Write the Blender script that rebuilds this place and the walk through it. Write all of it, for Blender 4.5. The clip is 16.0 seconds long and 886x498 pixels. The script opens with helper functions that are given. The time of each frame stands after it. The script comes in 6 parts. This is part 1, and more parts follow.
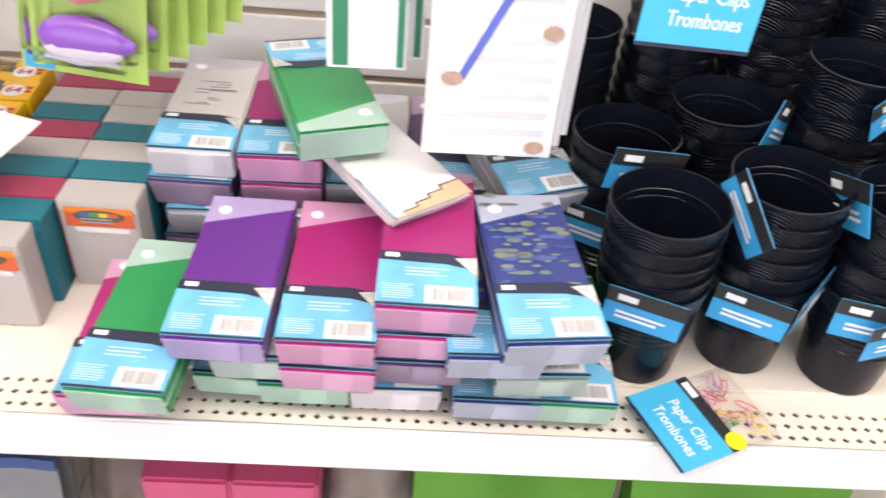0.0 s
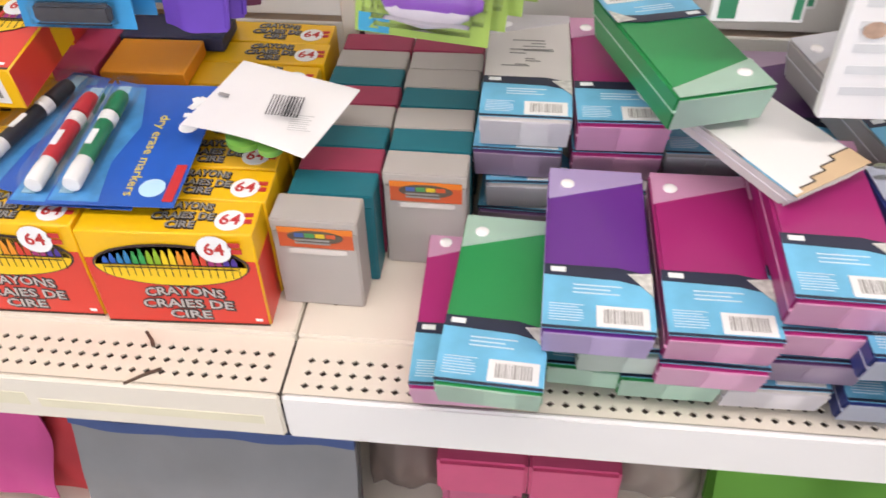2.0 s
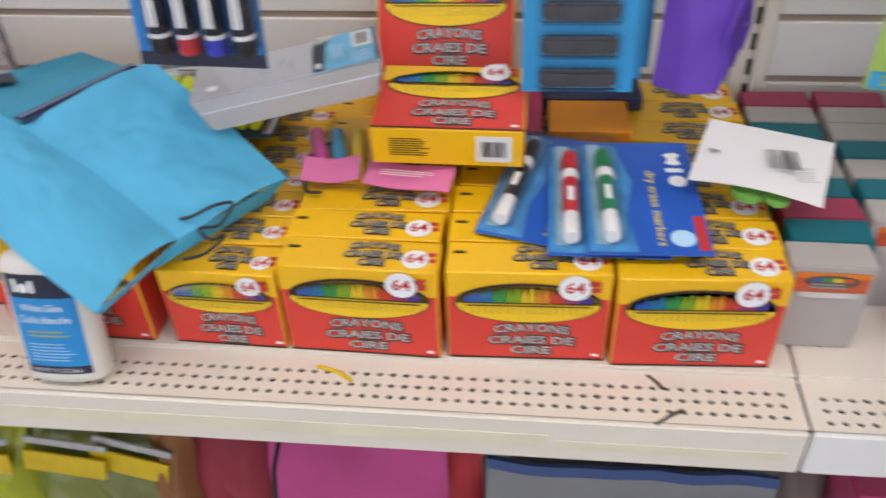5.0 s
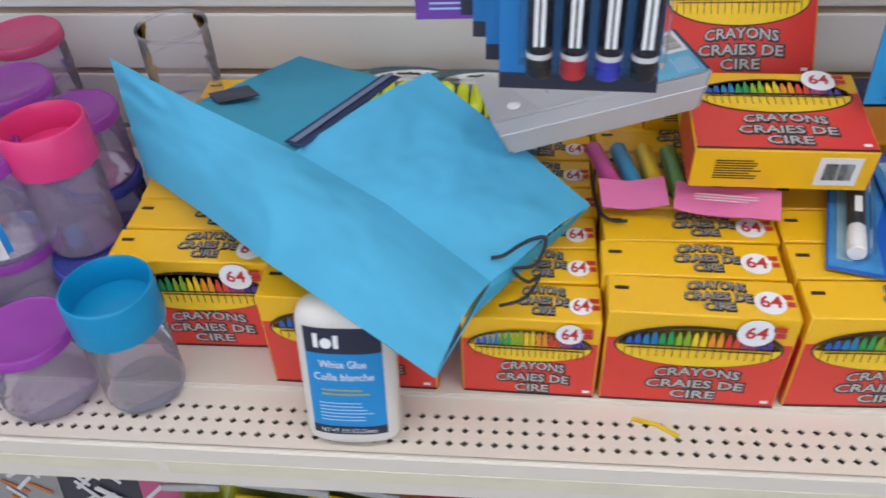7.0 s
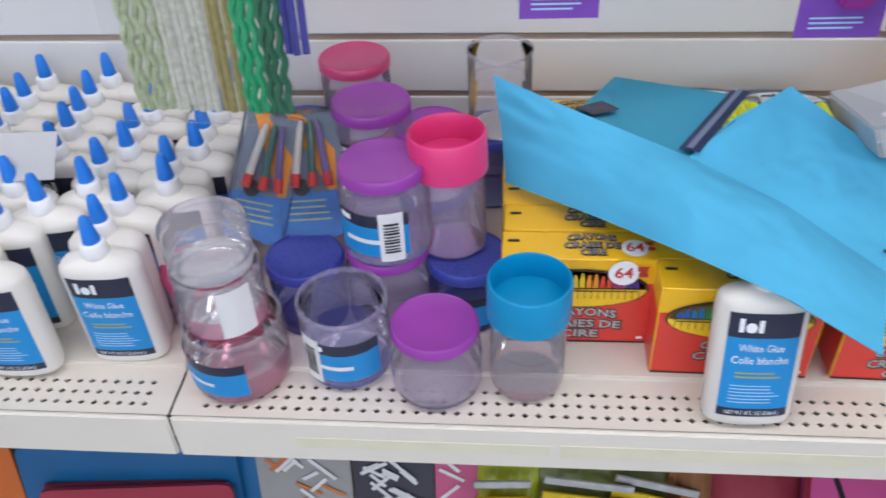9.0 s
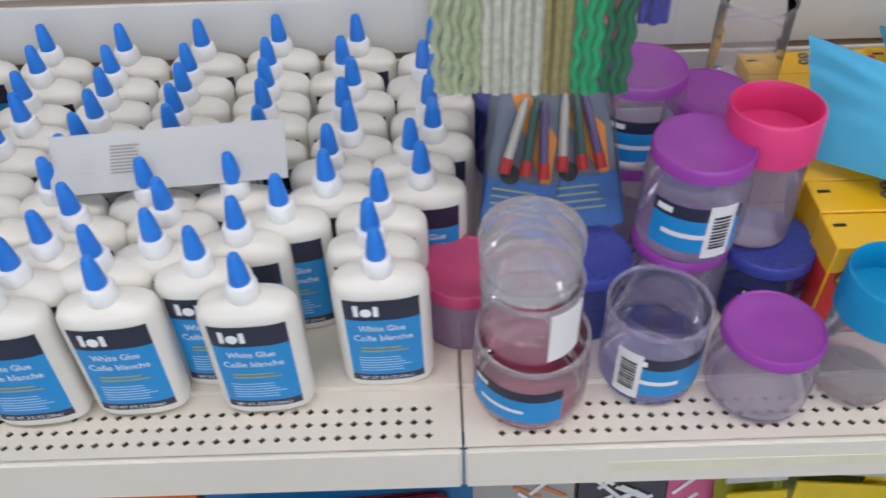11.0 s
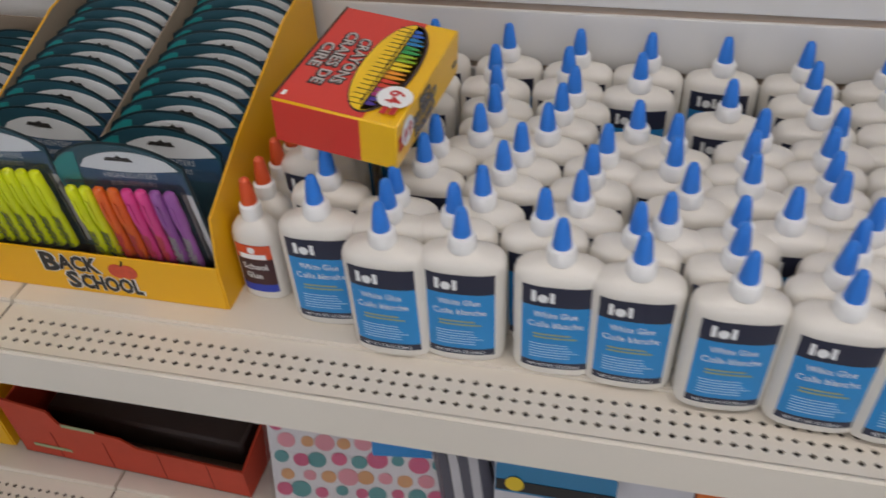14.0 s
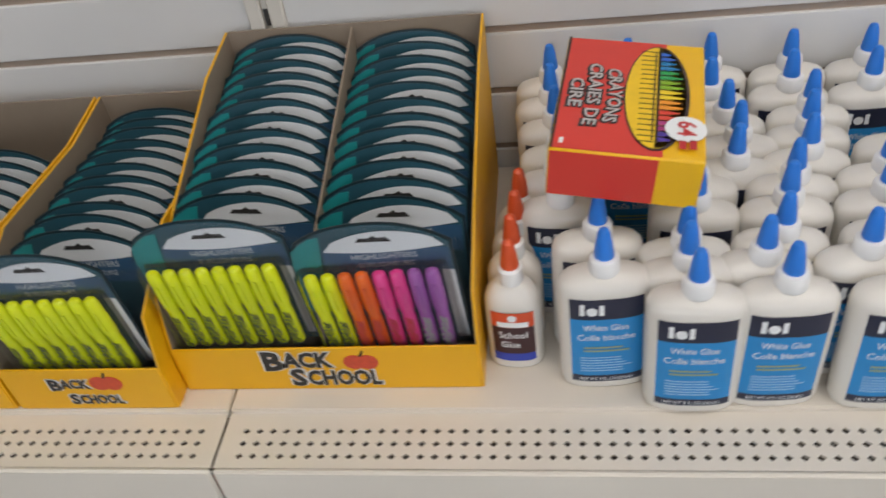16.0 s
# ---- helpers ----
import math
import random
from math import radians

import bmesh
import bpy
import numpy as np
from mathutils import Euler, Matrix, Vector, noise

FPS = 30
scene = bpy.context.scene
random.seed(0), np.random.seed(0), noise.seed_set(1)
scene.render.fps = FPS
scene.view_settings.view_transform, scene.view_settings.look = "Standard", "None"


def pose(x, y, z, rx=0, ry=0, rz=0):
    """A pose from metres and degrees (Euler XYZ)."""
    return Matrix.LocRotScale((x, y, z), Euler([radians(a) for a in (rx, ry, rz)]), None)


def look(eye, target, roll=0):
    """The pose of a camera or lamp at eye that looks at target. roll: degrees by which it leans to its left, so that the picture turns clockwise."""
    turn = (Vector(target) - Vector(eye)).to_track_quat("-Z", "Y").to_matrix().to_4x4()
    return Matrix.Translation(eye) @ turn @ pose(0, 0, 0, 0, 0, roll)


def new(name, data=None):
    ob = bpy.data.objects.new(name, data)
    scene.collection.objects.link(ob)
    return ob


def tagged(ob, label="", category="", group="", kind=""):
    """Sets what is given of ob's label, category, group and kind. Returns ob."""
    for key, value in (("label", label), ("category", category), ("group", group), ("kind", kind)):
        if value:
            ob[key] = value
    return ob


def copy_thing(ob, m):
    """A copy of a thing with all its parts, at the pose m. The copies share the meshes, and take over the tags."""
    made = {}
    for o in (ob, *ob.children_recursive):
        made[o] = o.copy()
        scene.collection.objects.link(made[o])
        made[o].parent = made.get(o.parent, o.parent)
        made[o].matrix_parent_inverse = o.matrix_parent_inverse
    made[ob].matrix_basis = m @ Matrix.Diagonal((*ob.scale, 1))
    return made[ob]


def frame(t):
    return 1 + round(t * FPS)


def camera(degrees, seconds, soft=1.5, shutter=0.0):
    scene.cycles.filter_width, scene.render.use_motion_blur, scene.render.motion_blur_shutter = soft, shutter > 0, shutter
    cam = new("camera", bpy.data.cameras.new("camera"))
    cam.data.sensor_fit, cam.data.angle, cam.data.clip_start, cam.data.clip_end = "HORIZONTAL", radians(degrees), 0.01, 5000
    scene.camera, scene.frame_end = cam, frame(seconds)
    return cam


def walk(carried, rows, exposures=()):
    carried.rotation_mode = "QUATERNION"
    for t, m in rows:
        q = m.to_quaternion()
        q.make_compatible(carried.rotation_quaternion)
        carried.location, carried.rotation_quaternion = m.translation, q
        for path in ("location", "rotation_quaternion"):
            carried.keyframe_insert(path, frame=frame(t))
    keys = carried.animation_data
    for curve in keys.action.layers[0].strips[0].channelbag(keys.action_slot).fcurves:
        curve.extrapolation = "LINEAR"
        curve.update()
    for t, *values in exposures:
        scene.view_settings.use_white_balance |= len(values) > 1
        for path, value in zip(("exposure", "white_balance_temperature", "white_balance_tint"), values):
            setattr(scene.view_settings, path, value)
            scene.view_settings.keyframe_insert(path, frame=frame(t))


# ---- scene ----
cam = camera(56.2, 16.0, soft=1.6, shutter=0.5)
PATH = [
    (0.0, (0.3878, -0.4115, 1.3876), (0.4399, 0.3618, 0.7557), 5.65),
    (0.5, (0.3171, -0.4363, 1.3910), (0.3544, 0.3491, 0.7731), 4.39),
    (1.0, (0.2724, -0.4403, 1.3967), (0.2576, 0.3371, 0.7679), 3.17),
    (1.5, (0.2374, -0.4037, 1.3700), (0.1479, 0.3463, 0.7146), -0.72),
    (2.0, (0.1854, -0.3496, 1.3529), (0.0997, 0.3769, 0.6711), -1.18),
    (2.5, (0.1394, -0.3345, 1.3512), (0.0030, 0.3850, 0.6703), -4.48),
    (3.0, (0.0744, -0.3301, 1.3591), (-0.0487, 0.3845, 0.6705), -4.01),
    (3.5, (-0.0064, -0.3419, 1.3613), (-0.0872, 0.3800, 0.6740), -3.30),
    (4.0, (-0.0998, -0.3740, 1.3786), (-0.1557, 0.3630, 0.7051), -3.21),
    (4.5, (-0.1882, -0.4121, 1.3778), (-0.2422, 0.3442, 0.7258), -1.99),
    (5.0, (-0.2537, -0.4294, 1.3903), (-0.3514, 0.3373, 0.7558), -2.62),
    (5.2, (-0.2838, -0.4288, 1.3838), (-0.4161, 0.3350, 0.7520), -3.00),
    (7.3, (-0.6046, -0.3387, 1.3855), (-0.6690, 0.4009, 0.7156), -3.02),
    (7.5, (-0.6461, -0.3459, 1.3915), (-0.6846, 0.3930, 0.7188), -2.88),
    (8.0, (-0.7633, -0.3833, 1.3800), (-0.7587, 0.3740, 0.7270), -1.65),
    (8.5, (-0.8537, -0.4244, 1.3952), (-0.8927, 0.3370, 0.7481), -3.11),
    (9.0, (-0.8997, -0.4435, 1.4059), (-0.9778, 0.3347, 0.7827), -2.66),
    (9.2, (-0.9181, -0.4360, 1.4065), (-1.0095, 0.3375, 0.7793), -3.40),
    (11.3, (-1.2892, -0.3228, 1.3908), (-1.2637, 0.3969, 0.6970), -0.72),
    (11.5, (-1.3295, -0.3292, 1.3973), (-1.2881, 0.3928, 0.7066), 0.15),
    (12.0, (-1.4544, -0.3529, 1.3994), (-1.4069, 0.3876, 0.7290), 0.91),
    (12.5, (-1.5506, -0.3955, 1.4142), (-1.5839, 0.3579, 0.7575), -2.47),
    (13.0, (-1.6519, -0.4389, 1.4348), (-1.7273, 0.3235, 0.7922), -0.82),
    (13.5, (-1.7226, -0.4311, 1.4213), (-1.9042, 0.3145, 0.7801), -3.38),
    (14.0, (-1.8266, -0.3914, 1.4018), (-2.0208, 0.3357, 0.7433), -3.71),
    (14.5, (-1.9015, -0.3602, 1.3925), (-2.0871, 0.3722, 0.7373), -4.24),
    (15.0, (-1.9423, -0.3412, 1.3928), (-2.1625, 0.3871, 0.7438), -5.80),
    (15.5, (-2.0167, -0.3357, 1.3900), (-2.2096, 0.4042, 0.7456), -6.87),
    (16.0, (-2.1193, -0.3501, 1.4002), (-2.2663, 0.3964, 0.7512), -9.22),
]
walk(cam, [(t, look(eye, target, roll)) for t, eye, target, roll in PATH],
     exposures=[(0.0, 0.37, 7100, 20), (0.5, 0.02, 7300, 20), (1.0, -0.32, 7300, 20), (2.0, -0.12, 7100, 18), (2.5, -0.28, 7100, 18), (3.0, -0.53, 7100, 17), (3.5, -0.58, 7050, 17), (5.0, -0.55, 6700, 16), (7.5, -0.65, 6200, 15), (9.0, -0.48, 6100, 15),
                (11.5, -0.75, 6400, 13), (12.5, -1.03, 6500, 13), (13.5, -1.08, 6800, 15), (14.5, -1.05, 6950, 16), (15.5, -0.88, 6850, 14), (16.0, -0.80, 6800, 13)])

# ---- light ----
ZS = 0.800          # height of the shelf's perforated front strip
H = 0.805           # height of its deck
WALL = 0.49         # front face of the slatted back wall
world = bpy.data.worlds.new("store")
world.use_nodes = True
world.node_tree.nodes["Background"].inputs[0].default_value = (0.9, 0.95, 1.0, 1)
world.node_tree.nodes["Background"].inputs[1].default_value = 0.1
scene.world = world
LAMPS = [(-3.3, -0.5, 2.85, 7), (-1.5, -0.5, 2.85, 13.5), (0.3, -0.5, 2.85, 14.5), (2.0, -0.5, 2.85, 14.5)]
for lx, ly, lz, power in LAMPS:
    lamp = bpy.data.lights.new("tube_light", "AREA")
    lamp.shape, lamp.size, lamp.size_y, lamp.energy = "RECTANGLE", 1.5, 0.35, power
    lamp.color = (1.0, 0.97, 0.93)
    new("tube_light", lamp).matrix_basis = look((lx, ly, lz - 0.06), (lx, ly + 0.15, 0))
# added frontal fill from an assumed, unseen window, widened to brighten shelf fronts
lamp = bpy.data.lights.new("window_light", "AREA")
lamp.shape, lamp.size, lamp.size_y, lamp.energy, lamp.color = "RECTANGLE", 6.6, 1.8, 40, (0.92, 0.97, 1.0)
new("window_light", lamp).matrix_basis = look((-1.0, -2.85, 1.75), (-0.6, 0.3, 0.8))


# ---- materials ----
def mat(name, col, rough=0.5, metal=0.0, var=0.08, scale=30.0, bump=0.0, bscale=300.0, soft=0.0, coat=0.0, spread=0.0, glow=0.0):
    m = bpy.data.materials.new(name)
    m.use_nodes = True
    nt = m.node_tree
    p = nt.nodes["Principled BSDF"]
    tc = nt.nodes.new("ShaderNodeTexCoord")
    big, fine = nt.nodes.new("ShaderNodeTexNoise"), nt.nodes.new("ShaderNodeTexNoise")
    big.inputs["Scale"].default_value, big.inputs["Detail"].default_value = scale, 5
    fine.inputs["Scale"].default_value, fine.inputs["Detail"].default_value = bscale, 3
    nt.links.new(tc.outputs["Object"], big.inputs["Vector"])
    nt.links.new(tc.outputs["Object"], fine.inputs["Vector"])
    mix = nt.nodes.new("ShaderNodeMix")
    mix.data_type = "RGBA"
    lo = [c * (1 - var) for c in col]
    hi = [min(1, c * (1 + var) + 0.01 * var) for c in col]
    mix.inputs[6].default_value, mix.inputs[7].default_value = (*lo, 1), (*hi, 1)
    nt.links.new(big.outputs["Fac"], mix.inputs[0])
    out = mix.outputs[2]
    if spread:
        info, hsv = nt.nodes.new("ShaderNodeObjectInfo"), nt.nodes.new("ShaderNodeHueSaturation")
        ramp = nt.nodes.new("ShaderNodeMapRange")
        ramp.inputs[3].default_value, ramp.inputs[4].default_value = 1 - spread, 1 + spread
        nt.links.new(info.outputs["Random"], ramp.inputs[0])
        nt.links.new(ramp.outputs[0], hsv.inputs["Value"])
        nt.links.new(out, hsv.inputs["Color"])
        out = hsv.outputs["Color"]
    nt.links.new(out, p.inputs["Base Color"])
    rr = nt.nodes.new("ShaderNodeMapRange")
    rr.inputs[3].default_value, rr.inputs[4].default_value = max(0.02, rough - 0.03), min(1, rough + 0.03)
    nt.links.new(fine.outputs["Fac"], rr.inputs[0])
    nt.links.new(rr.outputs[0], p.inputs["Roughness"])
    p.inputs["Metallic"].default_value = metal
    p.inputs["Coat Weight"].default_value = coat
    p.inputs["Coat Roughness"].default_value = 0.12
    if bump:
        b = nt.nodes.new("ShaderNodeBump")
        b.inputs["Strength"].default_value, b.inputs["Distance"].default_value = bump, 0.001
        nt.links.new(fine.outputs["Fac"], b.inputs["Height"])
        nt.links.new(b.outputs[0], p.inputs["Normal"])
    if glow:
        p.inputs["Emission Color"].default_value = (*col, 1)
        p.inputs["Emission Strength"].default_value = glow
    if soft:
        tr, ms = nt.nodes.new("ShaderNodeBsdfTranslucent"), nt.nodes.new("ShaderNodeMixShader")
        nt.links.new(out, tr.inputs["Color"])
        ms.inputs[0].default_value = soft
        nt.links.new(p.outputs[0], ms.inputs[1])
        nt.links.new(tr.outputs[0], ms.inputs[2])
        nt.links.new(ms.outputs[0], nt.nodes["Material Output"].inputs[0])
    return m


def clear(name, tint, rough=0.08, haze=0.0, body=(0.8, 0.8, 0.85), gloss=0.28):
    """Thin see-through plastic: what is behind shows tinted, with gloss at the edges and a little haze."""
    m = bpy.data.materials.new(name)
    m.use_nodes = True
    nt = m.node_tree
    tr, gl, df = nt.nodes.new("ShaderNodeBsdfTransparent"), nt.nodes.new("ShaderNodeBsdfGlossy"), nt.nodes.new("ShaderNodeBsdfDiffuse")
    m1, m2, lw = nt.nodes.new("ShaderNodeMixShader"), nt.nodes.new("ShaderNodeMixShader"), nt.nodes.new("ShaderNodeLayerWeight")
    nz, bp, tc = nt.nodes.new("ShaderNodeTexNoise"), nt.nodes.new("ShaderNodeBump"), nt.nodes.new("ShaderNodeTexCoord")
    nz.inputs["Scale"].default_value = 60
    bp.inputs["Strength"].default_value, bp.inputs["Distance"].default_value = 0.25, 0.002
    nt.links.new(tc.outputs["Object"], nz.inputs["Vector"])
    nt.links.new(nz.outputs["Fac"], bp.inputs["Height"])
    nt.links.new(bp.outputs[0], gl.inputs["Normal"])
    tr.inputs[0].default_value, df.inputs[0].default_value = (*tint, 1), (*body, 1)
    gl.inputs["Roughness"].default_value = rough
    lw.inputs["Blend"].default_value = gloss
    m1.inputs[0].default_value = haze
    nt.links.new(tr.outputs[0], m1.inputs[1])
    back, both = nt.nodes.new("ShaderNodeBsdfTranslucent"), nt.nodes.new("ShaderNodeMixShader")
    back.inputs[0].default_value = (*body, 1)
    nt.links.new(df.outputs[0], both.inputs[1])
    nt.links.new(back.outputs[0], both.inputs[2])
    nt.links.new(both.outputs[0], m1.inputs[2])
    nt.links.new(lw.outputs["Fresnel"], m2.inputs[0])
    nt.links.new(m1.outputs[0], m2.inputs[1])
    nt.links.new(gl.outputs[0], m2.inputs[2])
    nt.links.new(m2.outputs[0], nt.nodes["Material Output"].inputs[0])
    return m


SHELF = mat("cream_enamel", (0.74, 0.68, 0.59), 0.42, var=0.05, scale=9, bump=0.05, bscale=500)
LIP = mat("cream_lip", (0.76, 0.71, 0.62), 0.35, var=0.06, scale=6, bump=0.04, bscale=400)
LIP_NEW = mat("white_lip", (0.80, 0.79, 0.78), 0.32, var=0.04, scale=6)
RESIDUE = mat("yellowed_glue_residue", (0.74, 0.70, 0.53), 0.55, var=0.14, scale=18)
# brown tone that stands for the shade inside the apron's holes
HOLE_SHADE = mat("painted_hole_shade", (0.13, 0.11, 0.09), 0.7, var=0.3, scale=40)
DARK = mat("dark_gap", (0.03, 0.027, 0.025), 0.8)
SLAT = mat("white_slat", (0.68, 0.67, 0.65), 0.38, var=0.03, scale=5, bump=0.03)
GROOVE = mat("brown_groove", (0.36, 0.28, 0.22), 0.7, var=0.15)
UPRIGHT = mat("cream_upright", (0.66, 0.62, 0.55), 0.4, var=0.05)
STEEL = mat("zinc_steel", (0.6, 0.6, 0.6), 0.3, metal=1.0)
GLUE = mat("white_bottle_plastic", (0.86, 0.825, 0.76), 0.32, var=0.03, scale=20, soft=0.12, spread=0.03)
NECK = mat("white_neck_plastic", (0.86, 0.86, 0.85), 0.4, var=0.02)
CAPBLUE = mat("blue_cap_plastic", (0.02, 0.22, 0.78), 0.35, var=0.06, soft=0.08)
CAPRED = mat("orange_cap_plastic", (0.75, 0.10, 0.03), 0.35, var=0.06, soft=0.08)
LBLUE = mat("blue_label_paper", (0.010, 0.26, 0.62), 0.45, var=0.06, scale=60)
LPALE = mat("pale_blue_label_paper", (0.13, 0.45, 0.72), 0.36, var=0.5, scale=20)
NAVY = mat("navy_ink", (0.018, 0.022, 0.05), 0.4, var=0.1)
WHITEINK = mat("white_ink", (0.85, 0.87, 0.88), 0.45, var=0.02)
PALEINK = mat("pale_ink", (0.45, 0.70, 0.88), 0.45, var=0.02)
GOLDINK = mat("gold_ink", (0.34, 0.40, 0.22), 0.45, var=0.05)
BLACKINK = mat("black_ink", (0.02, 0.02, 0.022), 0.45, var=0.1)
GREYINK = mat("grey_ink", (0.30, 0.29, 0.28), 0.5, var=0.1)
REDINK = mat("red_ink", (0.55, 0.03, 0.03), 0.45)
PAPER = mat("white_paper", (0.78, 0.77, 0.77), 0.55, var=0.03, scale=15, bump=0.05)
YCARD = mat("yellow_carton", (0.88, 0.50, 0.008), 0.34, var=0.05, scale=14, bump=0.03, coat=0.15, spread=0.04)
YDISP = mat("yellow_display_board", (0.82, 0.42, 0.006), 0.4, var=0.06, scale=10, bump=0.03)
OVAL = mat("yellow_oval_ink", (0.90, 0.58, 0.015), 0.35, var=0.12, scale=120)
RCARD = mat("red_carton", (0.72, 0.045, 0.03), 0.34, var=0.08, scale=14, bump=0.03, coat=0.15, spread=0.04)
BOARD = mat("grey_brown_board", (0.27, 0.21, 0.155), 0.75, var=0.08, bump=0.1)
BLACKP = mat("black_plastic", (0.004, 0.006, 0.012), 0.24, var=0.15)
BLACKP.node_tree.nodes["Principled BSDF"].inputs["Specular IOR Level"].default_value = 0.3
CLEAR = clear("clear_plastic", (0.985, 0.98, 0.99), haze=0.24, gloss=0.2, body=(0.92, 0.90, 0.95))
CLEARV = clear("violet_clear_plastic", (0.945, 0.925, 0.985), haze=0.26, body=(0.86, 0.80, 0.98), gloss=0.2)
CLEARB = clear("blue_clear_plastic", (0.76, 0.79, 0.97), haze=0.24, body=(0.25, 0.30, 0.75), gloss=0.2)
CLEARP = clear("pink_clear_plastic", (0.95, 0.50, 0.62), haze=0.32, body=(0.85, 0.16, 0.34))
FILM = clear("clear_film", (0.99, 0.99, 0.99), 0.12, haze=0.02, gloss=0.10)
LIDS = {"purple": mat("purple_lid", (0.50, 0.10, 0.58), 0.16, coat=0.5, bump=0.4, bscale=35, soft=0.45), "pink": mat("pink_lid", (0.88, 0.06, 0.26), 0.3, coat=0.2, soft=0.25),
        "rose": mat("rose_lid", (0.72, 0.10, 0.26), 0.3, coat=0.3, soft=0.4), "blue": mat("blue_lid", (0.005, 0.36, 0.68), 0.3, coat=0.2, soft=0.25),
        "navy": mat("navy_lid", (0.09, 0.12, 0.55), 0.28, coat=0.3, soft=0.45), "clear": CLEAR}
CASES = {"glass": ((0.78, 0.80, 0.84), (0.70, 0.74, 0.80)), "green": ((0.015, 0.33, 0.10), (0.45, 0.66, 0.55)), "purple": ((0.16, 0.03, 0.30), (0.50, 0.40, 0.68)), "pink": ((0.52, 0.03, 0.22), (0.78, 0.42, 0.62)),
         "magenta": ((0.44, 0.025, 0.19), (0.74, 0.38, 0.58)), "grey": ((0.50, 0.48, 0.48), (0.62, 0.63, 0.68)), "blue": ((0.035, 0.055, 0.24), (0.48, 0.52, 0.64)),
         "white": ((0.78, 0.74, 0.72), (0.75, 0.72, 0.76)), "mist": ((0.30, 0.42, 0.38), (0.50, 0.60, 0.56)), "plum": ((0.12, 0.05, 0.16), (0.36, 0.27, 0.38))}
CASEMAT = {k: (mat(k + "_case_plastic", a, 0.3, var=0.08, scale=12, soft=0.2, coat=0.15), mat(k + "_case_end", b, 0.32, var=0.1, scale=25, soft=0.25)) for k, (a, b) in CASES.items()}
CASEMAT["glass"] = (clear("cloudy_case_plastic", (0.95, 0.96, 0.98), 0.2, haze=0.80, body=(0.96, 0.96, 0.97)), clear("cloudy_case_end", (0.96, 0.97, 0.98), 0.2, haze=0.72, body=(0.96, 0.96, 0.97)))
BUTTON = mat("white_snap", (0.88, 0.86, 0.86), 0.25, var=0.02, coat=0.3)
FROST = {"teal": mat("teal_frosted_plastic", (0.008, 0.20, 0.26), 0.38, var=0.12, soft=0.3), "red": mat("red_frosted_plastic", (0.46, 0.06, 0.13), 0.38, var=0.12, soft=0.3),
         "frost": mat("clear_frosted_plastic", (0.62, 0.58, 0.55), 0.38, var=0.12, scale=10, soft=0.35)}
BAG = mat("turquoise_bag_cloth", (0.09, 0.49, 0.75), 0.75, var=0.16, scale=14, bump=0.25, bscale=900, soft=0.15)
# same cloth darkened: shade of the inner folds is put into the colour
BAG_SHADE = mat("turquoise_bag_shaded", (0.04, 0.32, 0.48), 0.75, var=0.10, scale=14, bump=0.25, bscale=900)
CORD = mat("black_cord", (0.02, 0.02, 0.025), 0.7)


def ink(col, name="printed_ink", rough=0.42, **kw):
    return mat(name, col, rough, **kw)


# ---- mesh helpers ----
def box(sx, sy, sz, at=(0, 0, 0), bevel=0.0, seg=2):
    """A box whose base centre stands at the point given."""
    bm = bmesh.new()
    bmesh.ops.create_cube(bm, size=1)
    for v in bm.verts:
        v.co = Vector((v.co.x * sx + at[0], v.co.y * sy + at[1], (v.co.z + 0.5) * sz + at[2]))
    if bevel:
        bmesh.ops.bevel(bm, geom=bm.edges[:], offset=bevel, segments=seg, affect="EDGES")
    return bm


def lathe(profile, n=28, sx=1.0, sy=1.0, power=2.0, at=(0, 0, 0), cap_low=True, cap_high=True):
    bm = bmesh.new()
    rings = []
    for r, z in profile:
        ring = []
        for k in range(n):
            a = 2 * math.pi * k / n
            c, s = math.cos(a), math.sin(a)
            q = (abs(c) ** power + abs(s) ** power) ** (-1 / power)
            ring.append(bm.verts.new((c * q * r * sx + at[0], s * q * r * sy + at[1], z + at[2])))
        rings.append(ring)
    for lo, hi in zip(rings, rings[1:]):
        for k in range(n):
            bm.faces.new((lo[k], lo[(k + 1) % n], hi[(k + 1) % n], hi[k]))
    if cap_low:
        bm.faces.new(rings[0][::-1])
    if cap_high:
        bm.faces.new(rings[-1])
    return bm


def prism(poly, depth, plane="xz", at=(0, 0, 0)):
    """A flat polygon given a thickness. Plane xz faces -y, plane xy faces up, plane yz faces +x."""
    bm = bmesh.new()
    put = {"xz": lambda a, b, d: (a, d, b), "xy": lambda a, b, d: (a, b, d), "yz": lambda a, b, d: (d, a, b)}[plane]
    one = [bm.verts.new(Vector(put(a, b, 0)) + Vector(at)) for a, b in poly]
    two = [bm.verts.new(Vector(put(a, b, depth)) + Vector(at)) for a, b in poly]
    bm.faces.new(one), bm.faces.new(two[::-1])
    for k in range(len(poly)):
        j = (k + 1) % len(poly)
        bm.faces.new((one[k], two[k], two[j], one[j]))
    bmesh.ops.recalc_face_normals(bm, faces=bm.faces)
    return bm


def sheet(fn, nu, nv, thick=0.0):
    bm = bmesh.new()
    grid = [[bm.verts.new(fn(i / nu, j / nv)) for j in range(nv + 1)] for i in range(nu + 1)]
    for i in range(nu):
        for j in range(nv):
            bm.faces.new((grid[i][j], grid[i + 1][j], grid[i + 1][j + 1], grid[i][j + 1]))
    if thick:
        bmesh.ops.recalc_face_normals(bm, faces=bm.faces)
        bmesh.ops.solidify(bm, geom=bm.faces[:], thickness=thick)
    return bm


